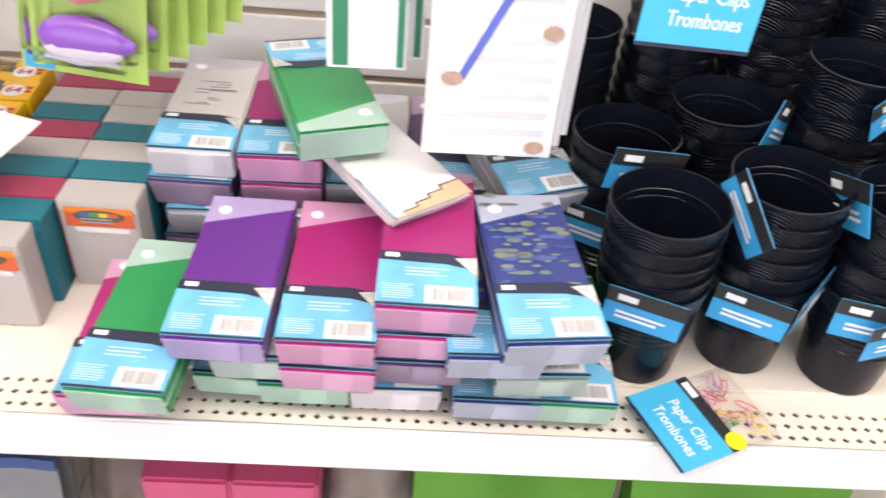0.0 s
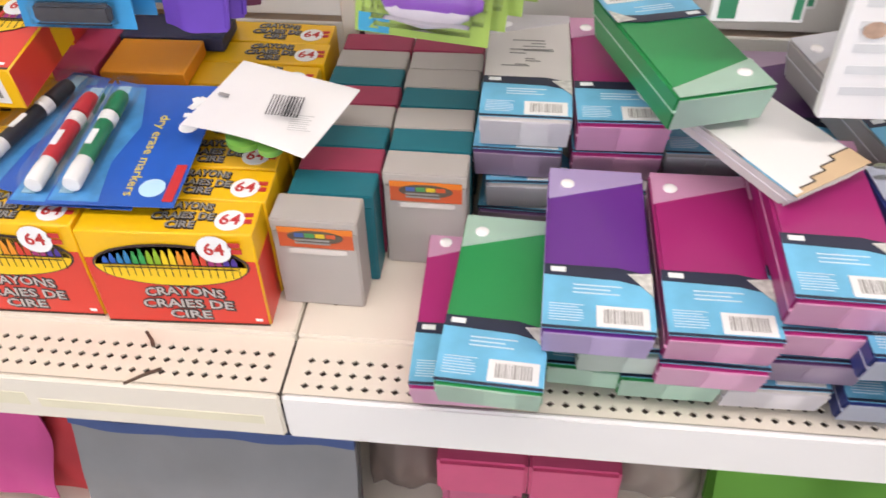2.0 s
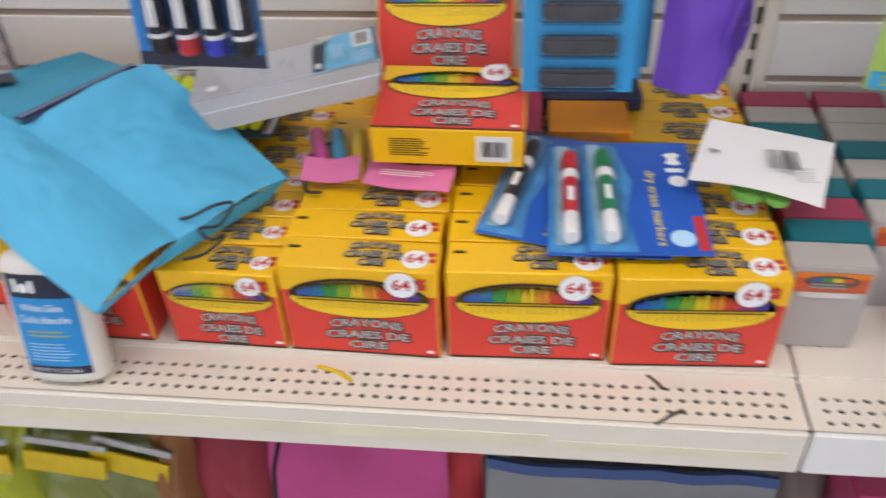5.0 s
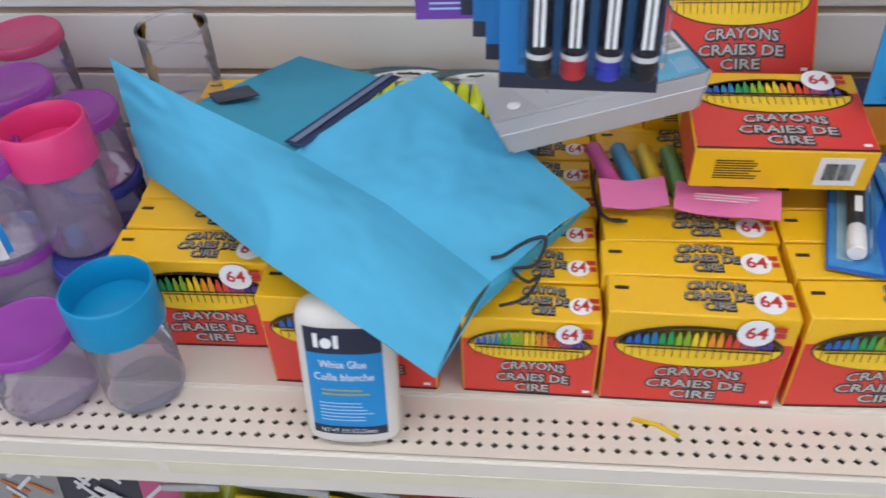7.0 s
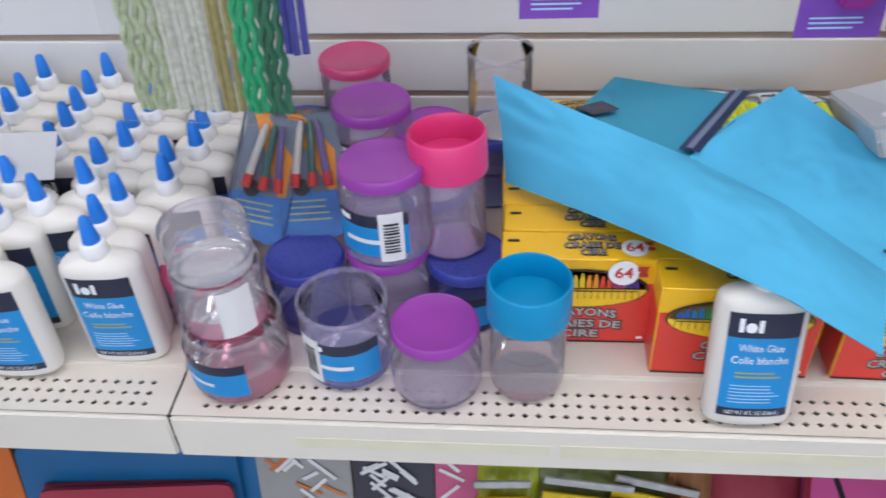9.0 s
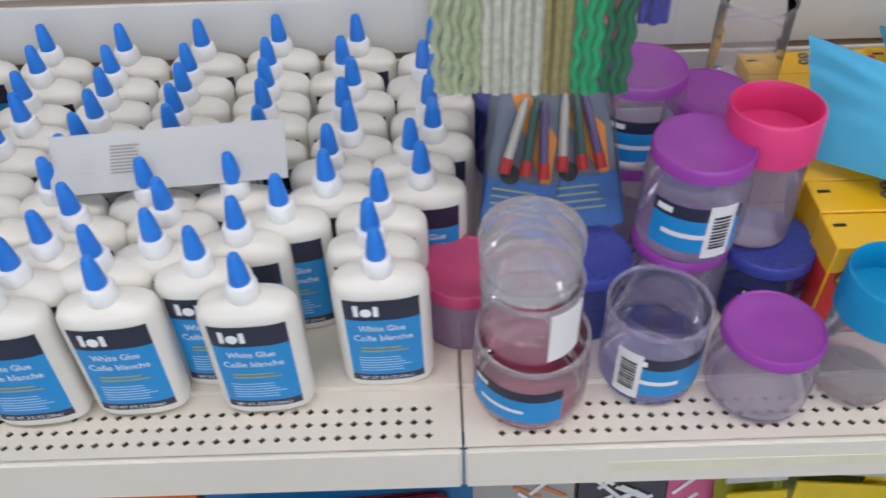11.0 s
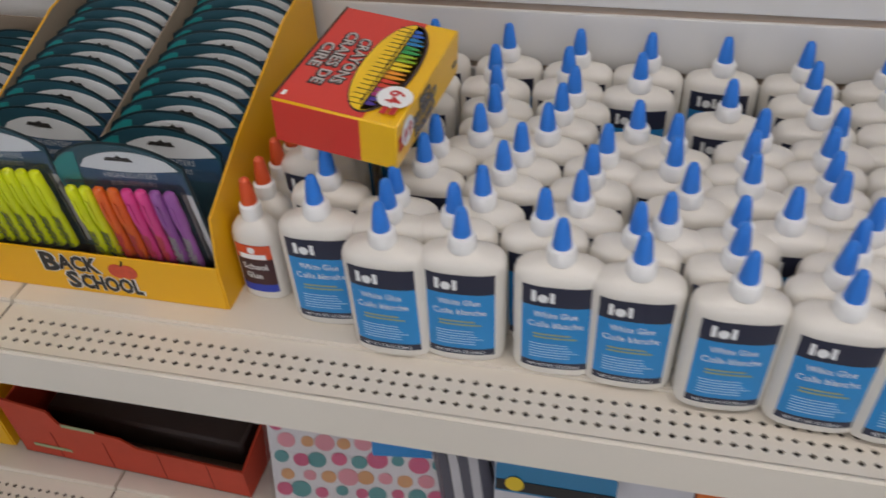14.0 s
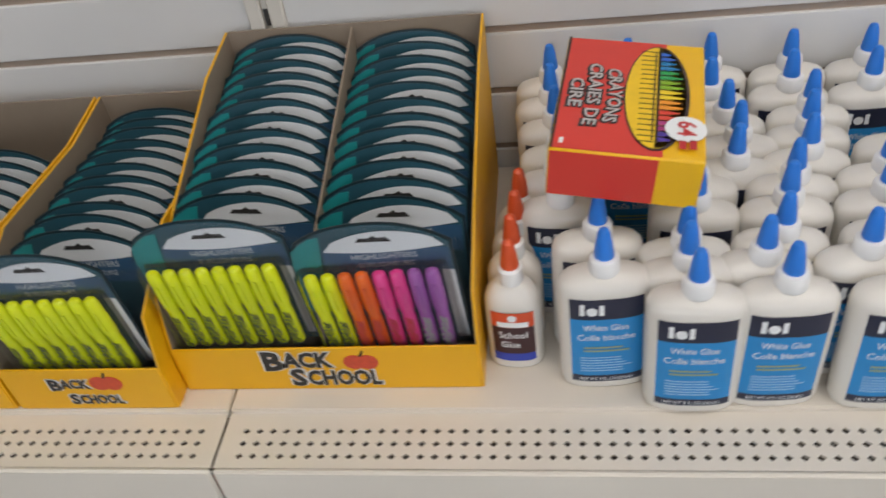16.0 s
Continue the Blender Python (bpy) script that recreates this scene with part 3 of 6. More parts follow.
def crayon_box(m, count="64", w=CW, h=CH, full=True, label="yellow and red cardboard box of 64 crayons"):
    c = thing("crayon_box", label, "crayon box", "crayon boxes", m)
    k = w / CW
    part("carton", box(w, CD, h, (0, CD / 2, 0), 0.0012, 1), YCARD, c)
    top = part("top_print", moved(title_shade(0.058 * k, 0.0, 0.0), pose(0.012 * k, CD / 2 - 0.001, h + 0.0005) @ Matrix.Diagonal((1, 0.82, 1, 1))), KINK, c)
    part("lettering", moved(title(0.058 * k, 0.0, 0.0), pose(0.012 * k, CD / 2 - 0.001, h + 0.0009) @ Matrix.Diagonal((1, 0.82, 1, 1))), GREYINK, top)
    spot = part("count_spot", disc(0.0125 * k, 0.052 * k, CD / 2 - 0.004, h + 0.0004), WHITEINK, c, "white disc with a red number")
    part("numeral", moved(letters(count, 0.018, 0.02, 0.017 * k), pose(0.052 * k, CD / 2 - 0.004, h + 0.0011)), REDINK, spot)
    part("red_flash", join(plate(0.008, 0.005, 0.066 * k, CD / 2 + 0.003, h + 0.0004), plate(0.007, 0.005, 0.067 * k, CD / 2 - 0.005, h + 0.0004)), REDINK, c)
    part("brand_mark", plate(0.011, 0.0035, -0.062 * k, CD / 2 + 0.006, h + 0.0004), KINK, c)
    if not full:
        return c
    part("red_panel", upright(plate(w - 0.003, 0.077 * h / CH, 0, 0, 0), 0, -0.0002, 0.0395 * h / CH), RCARD, c)
    for sx in (w / 2 + 0.0001, -w / 2 - 0.0001):
        part("side_panel", box(0.0004, CD - 0.003, 0.075, (sx, CD / 2, 0.001)), RCARD, c)
    part("base_line", upright(plate(w - 0.002, 0.002), 0, -0.0008, 0.0016), KINK, c)
    art = part("oval_edge", upright(disc(0.0665 * k, 0, 0, 0, 0.0004, 36, 0.36), 0, -0.0008, 0.072 * h / CH), OUTLINE, c)
    part("oval", upright(disc(0.0645 * k, 0, 0, 0, 0.0004, 36, 0.345), 0, -0.0013, 0.0715 * h / CH), OVAL, art)
    n = 18
    half = [(0.0640 * k * math.cos(a), 0.0225 * h / CH * math.sin(a)) for a in [math.pi * i / 20 for i in range(21)]]
    part("dark_backing", prism(half, 0.0002, at=(0, -0.0017, 0.0720 * h / CH)), OUTLINE, art)
    z0 = 0.0735 * h / CH
    bmc = bmesh.new()
    for i in range(n):
        cx = (-0.0575 + 0.115 * (i + 0.5) / n) * k
        hw = 0.0025 * k
        room = 0.0222 * math.sqrt(max(0.05, 1 - (cx / (0.0645 * k)) ** 2))
        up = z0 - 0.072 * h / CH
        hh = max(0.003, (room - up - 0.001) * (0.82 + 0.1 * (i % 2)))
        vs = [bmc.verts.new((a, -0.0019, b)) for a, b in ((cx - hw, z0), (cx + hw, z0), (cx + hw, z0 + hh * 0.45), (cx + hw * 0.3, z0 + hh), (cx - hw * 0.3, z0 + hh), (cx - hw, z0 + hh * 0.45))]
        bmc.faces.new(vs).material_index = min(i * len(CRAYM) // n, len(CRAYM) - 1)
    part("crayon_picture", bmc, CRAYM, art, "printed row of coloured crayon tips")
    bg = []
    for i in range(n + 1):
        bg.append(upright(plate(0.0006, 0.012), (-0.0575 + 0.115 * i / n) * k, -0.0016, z0 - 0.008))
    part("crayon_edge", join(*bg), KINK, art)
    part("oval_rule", join(upright(plate(0.118 * k, 0.0011), 0, -0.0022, z0 - 0.0003), upright(plate(0.112 * k, 0.0009), 0, -0.0022, z0 - 0.0036)), KINK, art)
    shade = part("title_shadow", upright(title_shade(0.088 * k, 0, 0), 0.004 * k, -0.0009, 0.0245 * h / CH), OUTLINE, c)
    part("title", upright(title(0.088 * k, 0, 0), 0.004 * k, -0.0013, 0.0245 * h / CH), TITLEINK, shade)
    s2 = part("count_spot", upright(disc(0.0145 * k, 0, 0), 0.041 * k, -0.0026, 0.093 * h / CH), WHITEINK, c, "white disc with a red number")
    part("numeral", upright(letters(count, 0.018, 0.02, 0.017 * k), 0.041 * k, -0.0033, 0.093 * h / CH), REDINK, s2)
    part("red_flash", join(upright(plate(0.010, 0.005), 0.058 * k, -0.0026, 0.098 * h / CH), upright(plate(0.009, 0.005), 0.059 * k, -0.0026, 0.091 * h / CH)), REDINK, c)
    part("age_mark", upright(plate(0.006, 0.003), 0.064 * k, -0.0009, 0.008), WHITEINK, c)
    part("base_print", join(moved(bars(0.04, 0.022, 8, fill=0.4, seed=3, vertical=False), pose(-0.035 * k, CD / 2, -0.0004)), ), KINK, c)
    lab = part("barcode_label", plate(0.034, 0.030, 0.045 * k, CD / 2, -0.0005), PAPER, c)
    part("barcode", bars(0.024, 0.018, 14, 0.045 * k, CD / 2, -0.0009, seed=5), BLACKINK, lab)
    return c


front = crayon_box(pose(-0.0975, 0.119, H, 0, 0, 2.5))
backbox = crayon_box(pose(-0.0975, 0.1635, H, 0, 0, 0), full=False, label="yellow crayon box standing in a file of boxes")
crayon_box(pose(-0.537, 0.119, H, 0, 0, -1.5), "64", 0.114, 0.093, label="smaller yellow and red box of 64 crayons on the shelf")
back48 = crayon_box(pose(-0.537, 0.1635, H), "64", 0.114, 0.093, full=False, label="smaller yellow crayon box in a file of boxes")


def crayon_file(x, y0, rows, turn=0.0, lead=True, first=False):
    r2 = random.Random(int(-x * 1000))
    for k in range(rows):
        y = y0 + 0.0442 * k
        if k == 0 and lead:
            if not first:
                copy_thing(front, pose(x, y, H, 0, 0, turn))
        elif not (first and k == 1):
            copy_thing(backbox, pose(x + r2.uniform(-0.004, 0.004), y, H, 0, 0, r2.uniform(-1.5, 1.5)))


crayon_file(-0.0975, 0.119, 8, first=True)
crayon_file(-0.249, 0.119, 8, 1.5)
crayon_file(-0.403, 0.116, 8, -1.5)
crayon_file(-0.689, 0.121, 8, -1)
crayon_file(-0.832, 0.161, 7, 0.5)
for k in range(2, 8):
    copy_thing(back48, pose(-0.537 + 0.003 * (k % 2), 0.119 + 0.0442 * k, H))
# boxes lying and leaning on the files
copy_thing(front, pose(-0.331, 0.236, H + CH + 0.072, 0, 0, -1) @ pose(0, 0, 0, -84, 0, 0))
copy_thing(front, pose(-0.352, 0.374, H + CH + 0.0425, 0, 0, 1) @ pose(0, 0, 0, -90, 0, 0))
copy_thing(front, pose(-0.346, 0.380, H + CH + 0.056, 0, 0, 1) @ pose(0, 0, 0, -32, 0, 0))
# the red box resting on the glue caps
copy_thing(front, pose(-2.066, 0.270, H + 0.176) @ pose(0, 0, 0, 4, 5, 0) @ pose(0, 0, 0, 0, 0, -97) @ Matrix.Scale(1.12, 4) @ pose(0, -0.053, CD, -90, 0, 0))


# ---- highlighter displays ----
TEAL = ink((0.010, 0.27, 0.27), "teal_card", 0.3, var=0.15)
DEEP = ink((0.022, 0.085, 0.115), "deep_blue_card", 0.3, var=0.25, scale=20)
SILVER = ink((0.84, 0.86, 0.87), "silver_card", 0.3, var=0.06)
HUES = {"yellow": (0.88, 0.98, 0.006), "orange": (1.0, 0.17, 0.015), "pink": (0.95, 0.07, 0.34), "purple": (0.40, 0.12, 0.44)}
HMAT = {k: mat(k + "_highlighter_plastic", c, 0.22, var=0.05, coat=0.4, soft=0.1) for k, c in HUES.items()}
BARREL = {"yellow": ink((0.05, 0.08, 0.01), "olive_barrel_ink"), "purple": GREYINK}
CARDEDGE = ink((0.008, 0.022, 0.028), "black_card_edge", 0.4)
SLATE = ink((0.035, 0.10, 0.19), "slate_blue_ink", 0.35, var=0.2)
PW, PH = 0.141, 0.152


def curved_top(w, h, dip, n=16):
    """Outline of a card whose top edge bows up to the middle."""
    pts = [(-w / 2, 0), (w / 2, 0)]
    for k in range(n + 1):
        u = 1 - 2 * k / n
        pts.append((u * w / 2, h - dip * abs(u) ** 2.4 - (0.012 if u < -0.9 else 0)))
    return pts


def lens(x0, x1, z0, rise, sag, n=12):
    """A sliver between two bows, thick in the middle."""
    up = [(x0 + (x1 - x0) * k / n, z0 + rise * math.sin(math.pi * k / n) ** 0.7) for k in range(n + 1)]
    low = [(x1 - (x1 - x0) * k / n, z0 - sag - 0.004 * math.sin(math.pi * k / n)) for k in range(n + 1)]
    return low + up[1:-1]


PACKPRINT = ink((0.62, 0.66, 0.69), "pale_pack_print")


def highlighter_pack(m, hues, lead=False):
    p = thing("highlighter_pack", "blister card of eight highlighter pens in the yellow display", "highlighter pack", "highlighter packs in the displays", m)
    part("backing_card", prism(curved_top(PW, PH, 0.024), 0.0008), CARDEDGE, p, "dark card with a bowed top")
    face = [(a * 0.965, b - 0.0022) for a, b in curved_top(PW, PH, 0.024)]
    part("card_face", prism(face, 0.0004, at=(0, -0.0006, 0)), DEEP, p)
    part("teal_corner", prism([(-0.0690, PH - 0.100), (-0.050, PH - 0.100), (-0.043, PH - 0.040), (-0.038, PH - 0.012), (-0.047, PH - 0.0135), (-0.058, PH - 0.020), (-0.0660, PH - 0.027), (-0.0690, PH - 0.044)], 0.0004, at=(0, -0.0011, 0)), TEAL, p, "teal side of the card")
    head = part("header", prism([(-0.041, 0.0), (0.0665, -0.004), (0.0665, 0.022), (-0.039, 0.026)], 0.0003, at=(0, -0.0011, PH - 0.054)), SLATE, p)
    part("silver_arc", prism(lens(-0.038, 0.064, PH - 0.0255, 0.0165, 0.0035), 0.0003, at=(0, -0.0015, 0)), SILVER, head, "pale silver arc")
    part("hang_hole", prism([(-0.014, 0), (0.016, -0.001), (0.012, 0.004), (0.005, 0.0035), (0.002, 0.0062), (-0.003, 0.0035), (-0.011, 0.004)], 0.0003, at=(0.006, -0.0019, PH - 0.0195)), DARK, head)
    part("lettering", upright(letters("HIGHLIGHTERS", 0.0086, 0.008, 0.056), 0.012, -0.0015, PH - 0.0375), PACKPRINT, head)
    part("lettering", upright(letters("SURLIGNEURS", 0.0076, 0.004, 0.048), 0.012, -0.0015, PH - 0.0470), PACKPRINT, head)
    if lead:
        part("cover_film", prism([(a * 0.99, b - 0.001) for a, b in curved_top(PW, PH, 0.024)], 0.0005, at=(0, -0.0032, 0)), FILM, p, "clear sealed cover")
    if lead:
        part("edge_strip", prism([(0.0575, 0.006), (0.0675, 0.006), (0.0675, 0.093), (0.0575, 0.098)], 0.0004, at=(0, -0.0011, 0)), PAPER, p)
    bl = part("blister", box(PW - 0.008, 0.016, 0.106, (0.0, -0.0095, 0.004), 0.004, 2), FILM, p, "clear plastic blister")
    for k, hue in enumerate(hues if lead else ()):
        px = -0.0545 + 0.0150 * k
        pen = part("highlighter", lathe([(0.0052, 0.0), (0.0060, 0.002), (0.0062, 0.040), (0.0056, 0.046), (0.0060, 0.050), (0.0069, 0.056), (0.0070, 0.074), (0.0064, 0.078), (0.0066, 0.090), (0.0056, 0.096), (0.0030, 0.098)], 14, 1, 0.8, at=(px, -0.0090, 0.006)), HMAT[hue], p, hue + " highlighter pen")
        part("clip", box(0.0035, 0.0018, 0.026, (px, -0.0150, 0.064), 0.0006, 1), HMAT[hue], pen)
        part("barrel_print", upright(moved(letters("highlighter", 0.0130, 0.03, 0.044), pose(0, 0, 0, 0, 0, 90)), px, -0.0142, 0.028), BARREL.get(hue, REDINK), pen)
    return p


PRINTBLACK = ink((0.02, 0.02, 0.02), "print_black")
APPLE = ink((0.62, 0.07, 0.03), "apple_red", var=0.3, scale=200)


def display(x0, x1, y0, back_z, files, label, side_z=0.925):
    d = thing("highlighter_display", label, "display tray", "highlighter displays")
    cx, w = (x0 + x1) / 2, x1 - x0
    part("tray_floor", box(w - 0.004, 0.33, 0.002, (cx, y0 + 0.165, H)), BOARD, d)
    fr = part("front_panel", box(w, 0.0025, 0.056, (cx, y0, H + 0.0005), 0.0006, 1), YDISP, d, "yellow front panel with black print")
    for grow, ink_of, out in ((0.075, PAPER, 0.0016), (0.045, PRINTBLACK, 0.0021)):
        part("lettering", join(*[upright(letters(text, sz * k, grow, w * k + (0.004 if grow > 0.06 else 0)), cx + dx * k, y0 - out, H + 0.0005 + dz * (1 if k == 1 else 0.9))
                                 for k in ((1.0,) if x1 - x0 > 0.2 else (0.62,))
                                 for text, sz, w, dx, dz in (("B", 0.034, 0.019, -0.0495, 0.0385), ("ACK", 0.027, 0.048, -0.016, 0.0400), ("S", 0.031, 0.015, -0.0285, 0.0160), ("CHOOL", 0.027, 0.070, 0.015, 0.0155))]), ink_of, fr)
    ax = 0.0345 if x1 - x0 > 0.2 else 0.022
    part("apple", upright(join(disc(0.0105, -0.006, 0, 0, 0.0004, 18, 0.9), disc(0.0105, 0.006, 0, 0.0001, 0.0004, 18, 0.9)), cx + ax, y0 - 0.0012, H + 0.0375), APPLE, fr, "printed red apple")
    part("apple_stalk", upright(moved(plate(0.0022, 0.008), pose(0, 0, 0, 0, 0, -25)), cx + ax + 0.002, y0 - 0.0017, H + 0.0490), KINK, fr)
    prof = [(y0, H), (y0 + 0.335, H), (y0 + 0.335, back_z), (y0 + 0.25, back_z - 0.01), (y0 + 0.10, side_z + 0.028), (y0 + 0.012, side_z - 0.01), (y0, H + 0.056)]
    for sx in (x0 - 0.001, x1 + 0.001):
        part("side_panel", prism(prof, 0.0024, "yz", (sx - 0.0012, 0, 0)), YDISP, d)
        part("side_lining", prism([(a, b - 0.001) for a, b in prof], 0.0006, "yz", (sx + (0.0013 if sx < cx else -0.0019), 0, 0)), BOARD, d)
    part("back_panel", box(w, 0.0025, back_z - H, (cx, y0 + 0.335, H)), BOARD, d)
    n = len(files)
    for k in range(1, n):
        part("divider", prism([(y0 + 0.01, H), (y0 + 0.33, H), (y0 + 0.33, back_z - 0.002), (y0 + 0.02, side_z + 0.01)], 0.002, "yz", (x0 + w * k / n, 0, 0)), BOARD, d)
    return d


def pack_file(x, y0, count, hues, top_rise, first_rise=0.0):
    """A file of packs leaning back in the tray; the further back, the higher each one stands."""
    r3 = random.Random(int(-x * 997))
    highlighter_pack(pose(x, y0 + 0.014, H + 0.030 + first_rise, 4, 0, 0) @ pose(0, 0, 0, 0, r3.uniform(-3, -1), 0), hues, True)
    rest = None
    for k in range(1, count):
        m = pose(x + r3.uniform(-0.0015, 0.0015), y0 + 0.022 + 0.0226 * k, H + 0.004 + first_rise + top_rise * k / count, -10 + r3.uniform(-1, 1), r3.uniform(-1.5, 1.5), r3.uniform(-1.5, 1.5))
        rest = highlighter_pack(m, hues) if rest is None else copy_thing(rest, m)


display(-2.484, -2.200, 0.140, 1.012, (1, 2), "yellow cardboard display tray full of highlighter packs")
pack_file(-2.414, 0.148, 13, ["yellow"] * 8, 0.034, 0.018)
pack_file(-2.275, 0.148, 13, ["yellow", "yellow", "orange", "orange", "pink", "pink", "purple", "purple"], 0.040, 0.008)
display(-2.650, -2.490, 0.118, 0.955, (1,), "narrow yellow cardboard display tray of highlighter packs")
pack_file(-2.570, 0.126, 12, ["yellow"] * 8, -0.012, 0.006)
display(-2.818, -2.658, 0.118, 0.955, (1,), "narrow yellow cardboard display tray of highlighter packs")
pack_file(-2.738, 0.126, 9, ["yellow"] * 8, -0.012, 0.006)


# ---- pencil cases ----
KW, KL, KH, KD = 0.079, 0.186, 0.0370, 0.012
CASESEAM = {k: mat(k + "_case_seam", [0.90 * q + 0.10 * p for p, q in zip(*CASES[k])], 0.3, var=0.12) for k in CASES}
PATTERN = [ink(c, "pattern_ink", var=0.25, scale=60) for c in ((0.13, 0.19, 0.17), (0.07, 0.11, 0.34), (0.20, 0.22, 0.16))]


PHOTO = ink((0.62, 0.58, 0.55), "photo_ink", var=0.7, scale=160)
CASEPRINT = ink((0.58, 0.74, 0.84), "fine_pale_print")


def pencil_case(m, colour, label="", pattern=""):
    words = {"magenta": "deep magenta", "mist": "pale misty green", "plum": "dark plum", "grey": "pale grey"}.get(colour, colour)
    c = thing("pencil_case", label or words + " translucent plastic pencil case with a label band", "pencil case", "plastic pencil cases", m)
    body, end = CASEMAT[colour]
    shell = box(KW, KL, KH, (0, 0, 0))
    for v in shell.verts:
        if v.co.z < KH / 2:
            v.co.x *= 0.965
            v.co.y *= 1 - 2 * KD / KL
    bmesh.ops.bevel(shell, geom=shell.edges[:], offset=0.0024, segments=2, affect="EDGES")
    part("shell", shell, body, c)
    slope = math.degrees(math.atan2(KD, KH))
    for turn in (0, 180):
        face = prism([(-KW / 2 * 0.95, 0.003), (KW / 2 * 0.95, 0.003), (KW / 2 * 0.975, KH * 1.045 - 0.003), (-KW / 2 * 0.975, KH * 1.045 - 0.003)], 0.0008)
        part("end_panel", face, end, c, "paler see-through end", m=pose(0, 0, 0, 0, 0, turn) @ pose(0, -KL / 2 + KD - 0.0008, 0, slope, 0, 0))
    part("end_seam", prism([(-0.004, 0.004), (0.020, 0.004), (0.021, KH - 0.002), (-0.003, KH - 0.002)], 0.0004), CASESEAM[colour], c, m=pose(0, -KL / 2 + KD - 0.0014, 0, slope, 0, 0))
    part("rim_line", box(KW + 0.0012, KL + 0.0012, 0.0011, (0, 0, KH * 0.56)), CASESEAM[colour], c).matrix_basis = Matrix.Diagonal((0.985, 1 - KD * 0.86 / KL, 1, 1))
    flap = part("flap", prism([(-KW / 2 + 0.001, KL / 2 - 0.001), (-KW / 2 + 0.001, KL / 2 - 0.042), (KW / 2 - 0.001, KL / 2 - 0.014), (KW / 2 - 0.001, KL / 2 - 0.001)], 0.0007, "xy", (0, 0, KH)), end, c, "paler closing flap")
    part("snap", lathe([(0.0058, 0), (0.0058, 0.0012), (0.004, 0.0024), (0.001, 0.0027)], 16, at=(-KW / 2 + 0.016, KL / 2 - 0.022, KH + 0.0005)), BUTTON, c, "white snap button")
    y0 = -KL / 2 + 0.002
    lab = part("label", prism([(-KW / 2, y0), (KW / 2, y0), (KW / 2, y0 + 0.056), (KW * 0.2, y0 + 0.063), (-KW / 2, y0 + 0.064)], 0.0006, "xy", (0, 0, KH + 0.0002)), LPALE, c, "pale blue paper label")
    part("label_header", prism([(-KW / 2, y0 + 0.053), (KW * 0.2, y0 + 0.051), (KW / 2, y0 + 0.045), (KW / 2, y0 + 0.058), (KW * 0.2, y0 + 0.064), (-KW / 2, y0 + 0.064)], 0.0005, "xy", (0, 0, KH + 0.0007)), NAVY, lab)
    part("corner_photo", prism([(KW * 0.28, y0 + 0.058), (KW / 2, y0 + 0.036), (KW / 2, y0 + 0.060)], 0.0005, "xy", (0, 0, KH + 0.0013)), PHOTO, lab)
    part("footer", plate(KW, 0.0025, 0, y0 + 0.0014, KH + 0.0009), NAVY, lab)
    part("brand_mark", plate(0.011, 0.005, -0.029, y0 + 0.0585, KH + 0.0014), WHITEINK, lab)
    part("print_line", bars(0.036, 0.012, 3, 0.0, y0 + 0.040, KH + 0.001, 0.30, 2, False), CASEPRINT, lab)
    part("small_print", bars(0.026, 0.018, 7, -0.022, y0 + 0.016, KH + 0.001, 0.26, 6, False), CASEPRINT, lab)
    bc = part("barcode_label", plate(0.037, 0.020, 0.017, y0 + 0.014, KH + 0.0011), PAPER, lab)
    part("barcode", bars(0.028, 0.013, 12, 0.017, y0 + 0.014, KH + 0.0016, seed=8), GREYINK, bc)
    if pattern:
        r4 = random.Random(len(pattern) * 5)
        for k in range(3):
            spots = []
            for j in range(4 if pattern == "script" else 30):
                x, y = r4.uniform(-KW / 2 + 0.006, KW / 2 - 0.006), r4.uniform(-0.026, KL / 2 - 0.012)
                if pattern == "script":
                    spots.append(plate(r4.uniform(0.008, 0.03), 0.0012, x * 0.4, y * 0.45 + 0.004, KH + 0.0003))
                else:
                    spots.append(disc(r4.uniform(0.003, 0.0075), x, round(y / 0.014) * 0.014 + 0.004 * k, KH + 0.0003 + 0.0001 * k, 0.0002, 9, r4.uniform(0.3, 0.6)))
            part("printed_pattern", join(*spots), (FAINT if colour == "glass" else GREYINK) if pattern == "script" else PATTERN[k], c)
    return c


FAINT = mat("faint_grey_ink", (0.42, 0.45, 0.50), 0.5)
CASE0 = {}


def case(x, y, z, turn, colour, pattern="", tilt=(0, 0), label=""):
    key = (colour, pattern)
    m = pose(x, y, z, tilt[0], tilt[1], turn)
    if key in CASE0 and not label:
        return copy_thing(CASE0[key], m)
    c = pencil_case(m, colour, label, pattern)
    if not label:
        CASE0[key] = c
    return c


def case_stack(x, y, colours, turns, shifts=()):
    r5 = random.Random(int(x * 1000) + 3)
    for k, (colour, turn) in enumerate(zip(colours, turns)):
        top = k == len(colours) - 1
        dx, dy = shifts[k] if shifts else ((0, 0) if top else (r5.uniform(-0.005, 0.005), r5.uniform(-0.004, 0.016)))
        case(x + dx, y + dy, H + k * (KH + 0.0006), turn, colour.split()[0], colour.split()[1] if " " in colour else "")


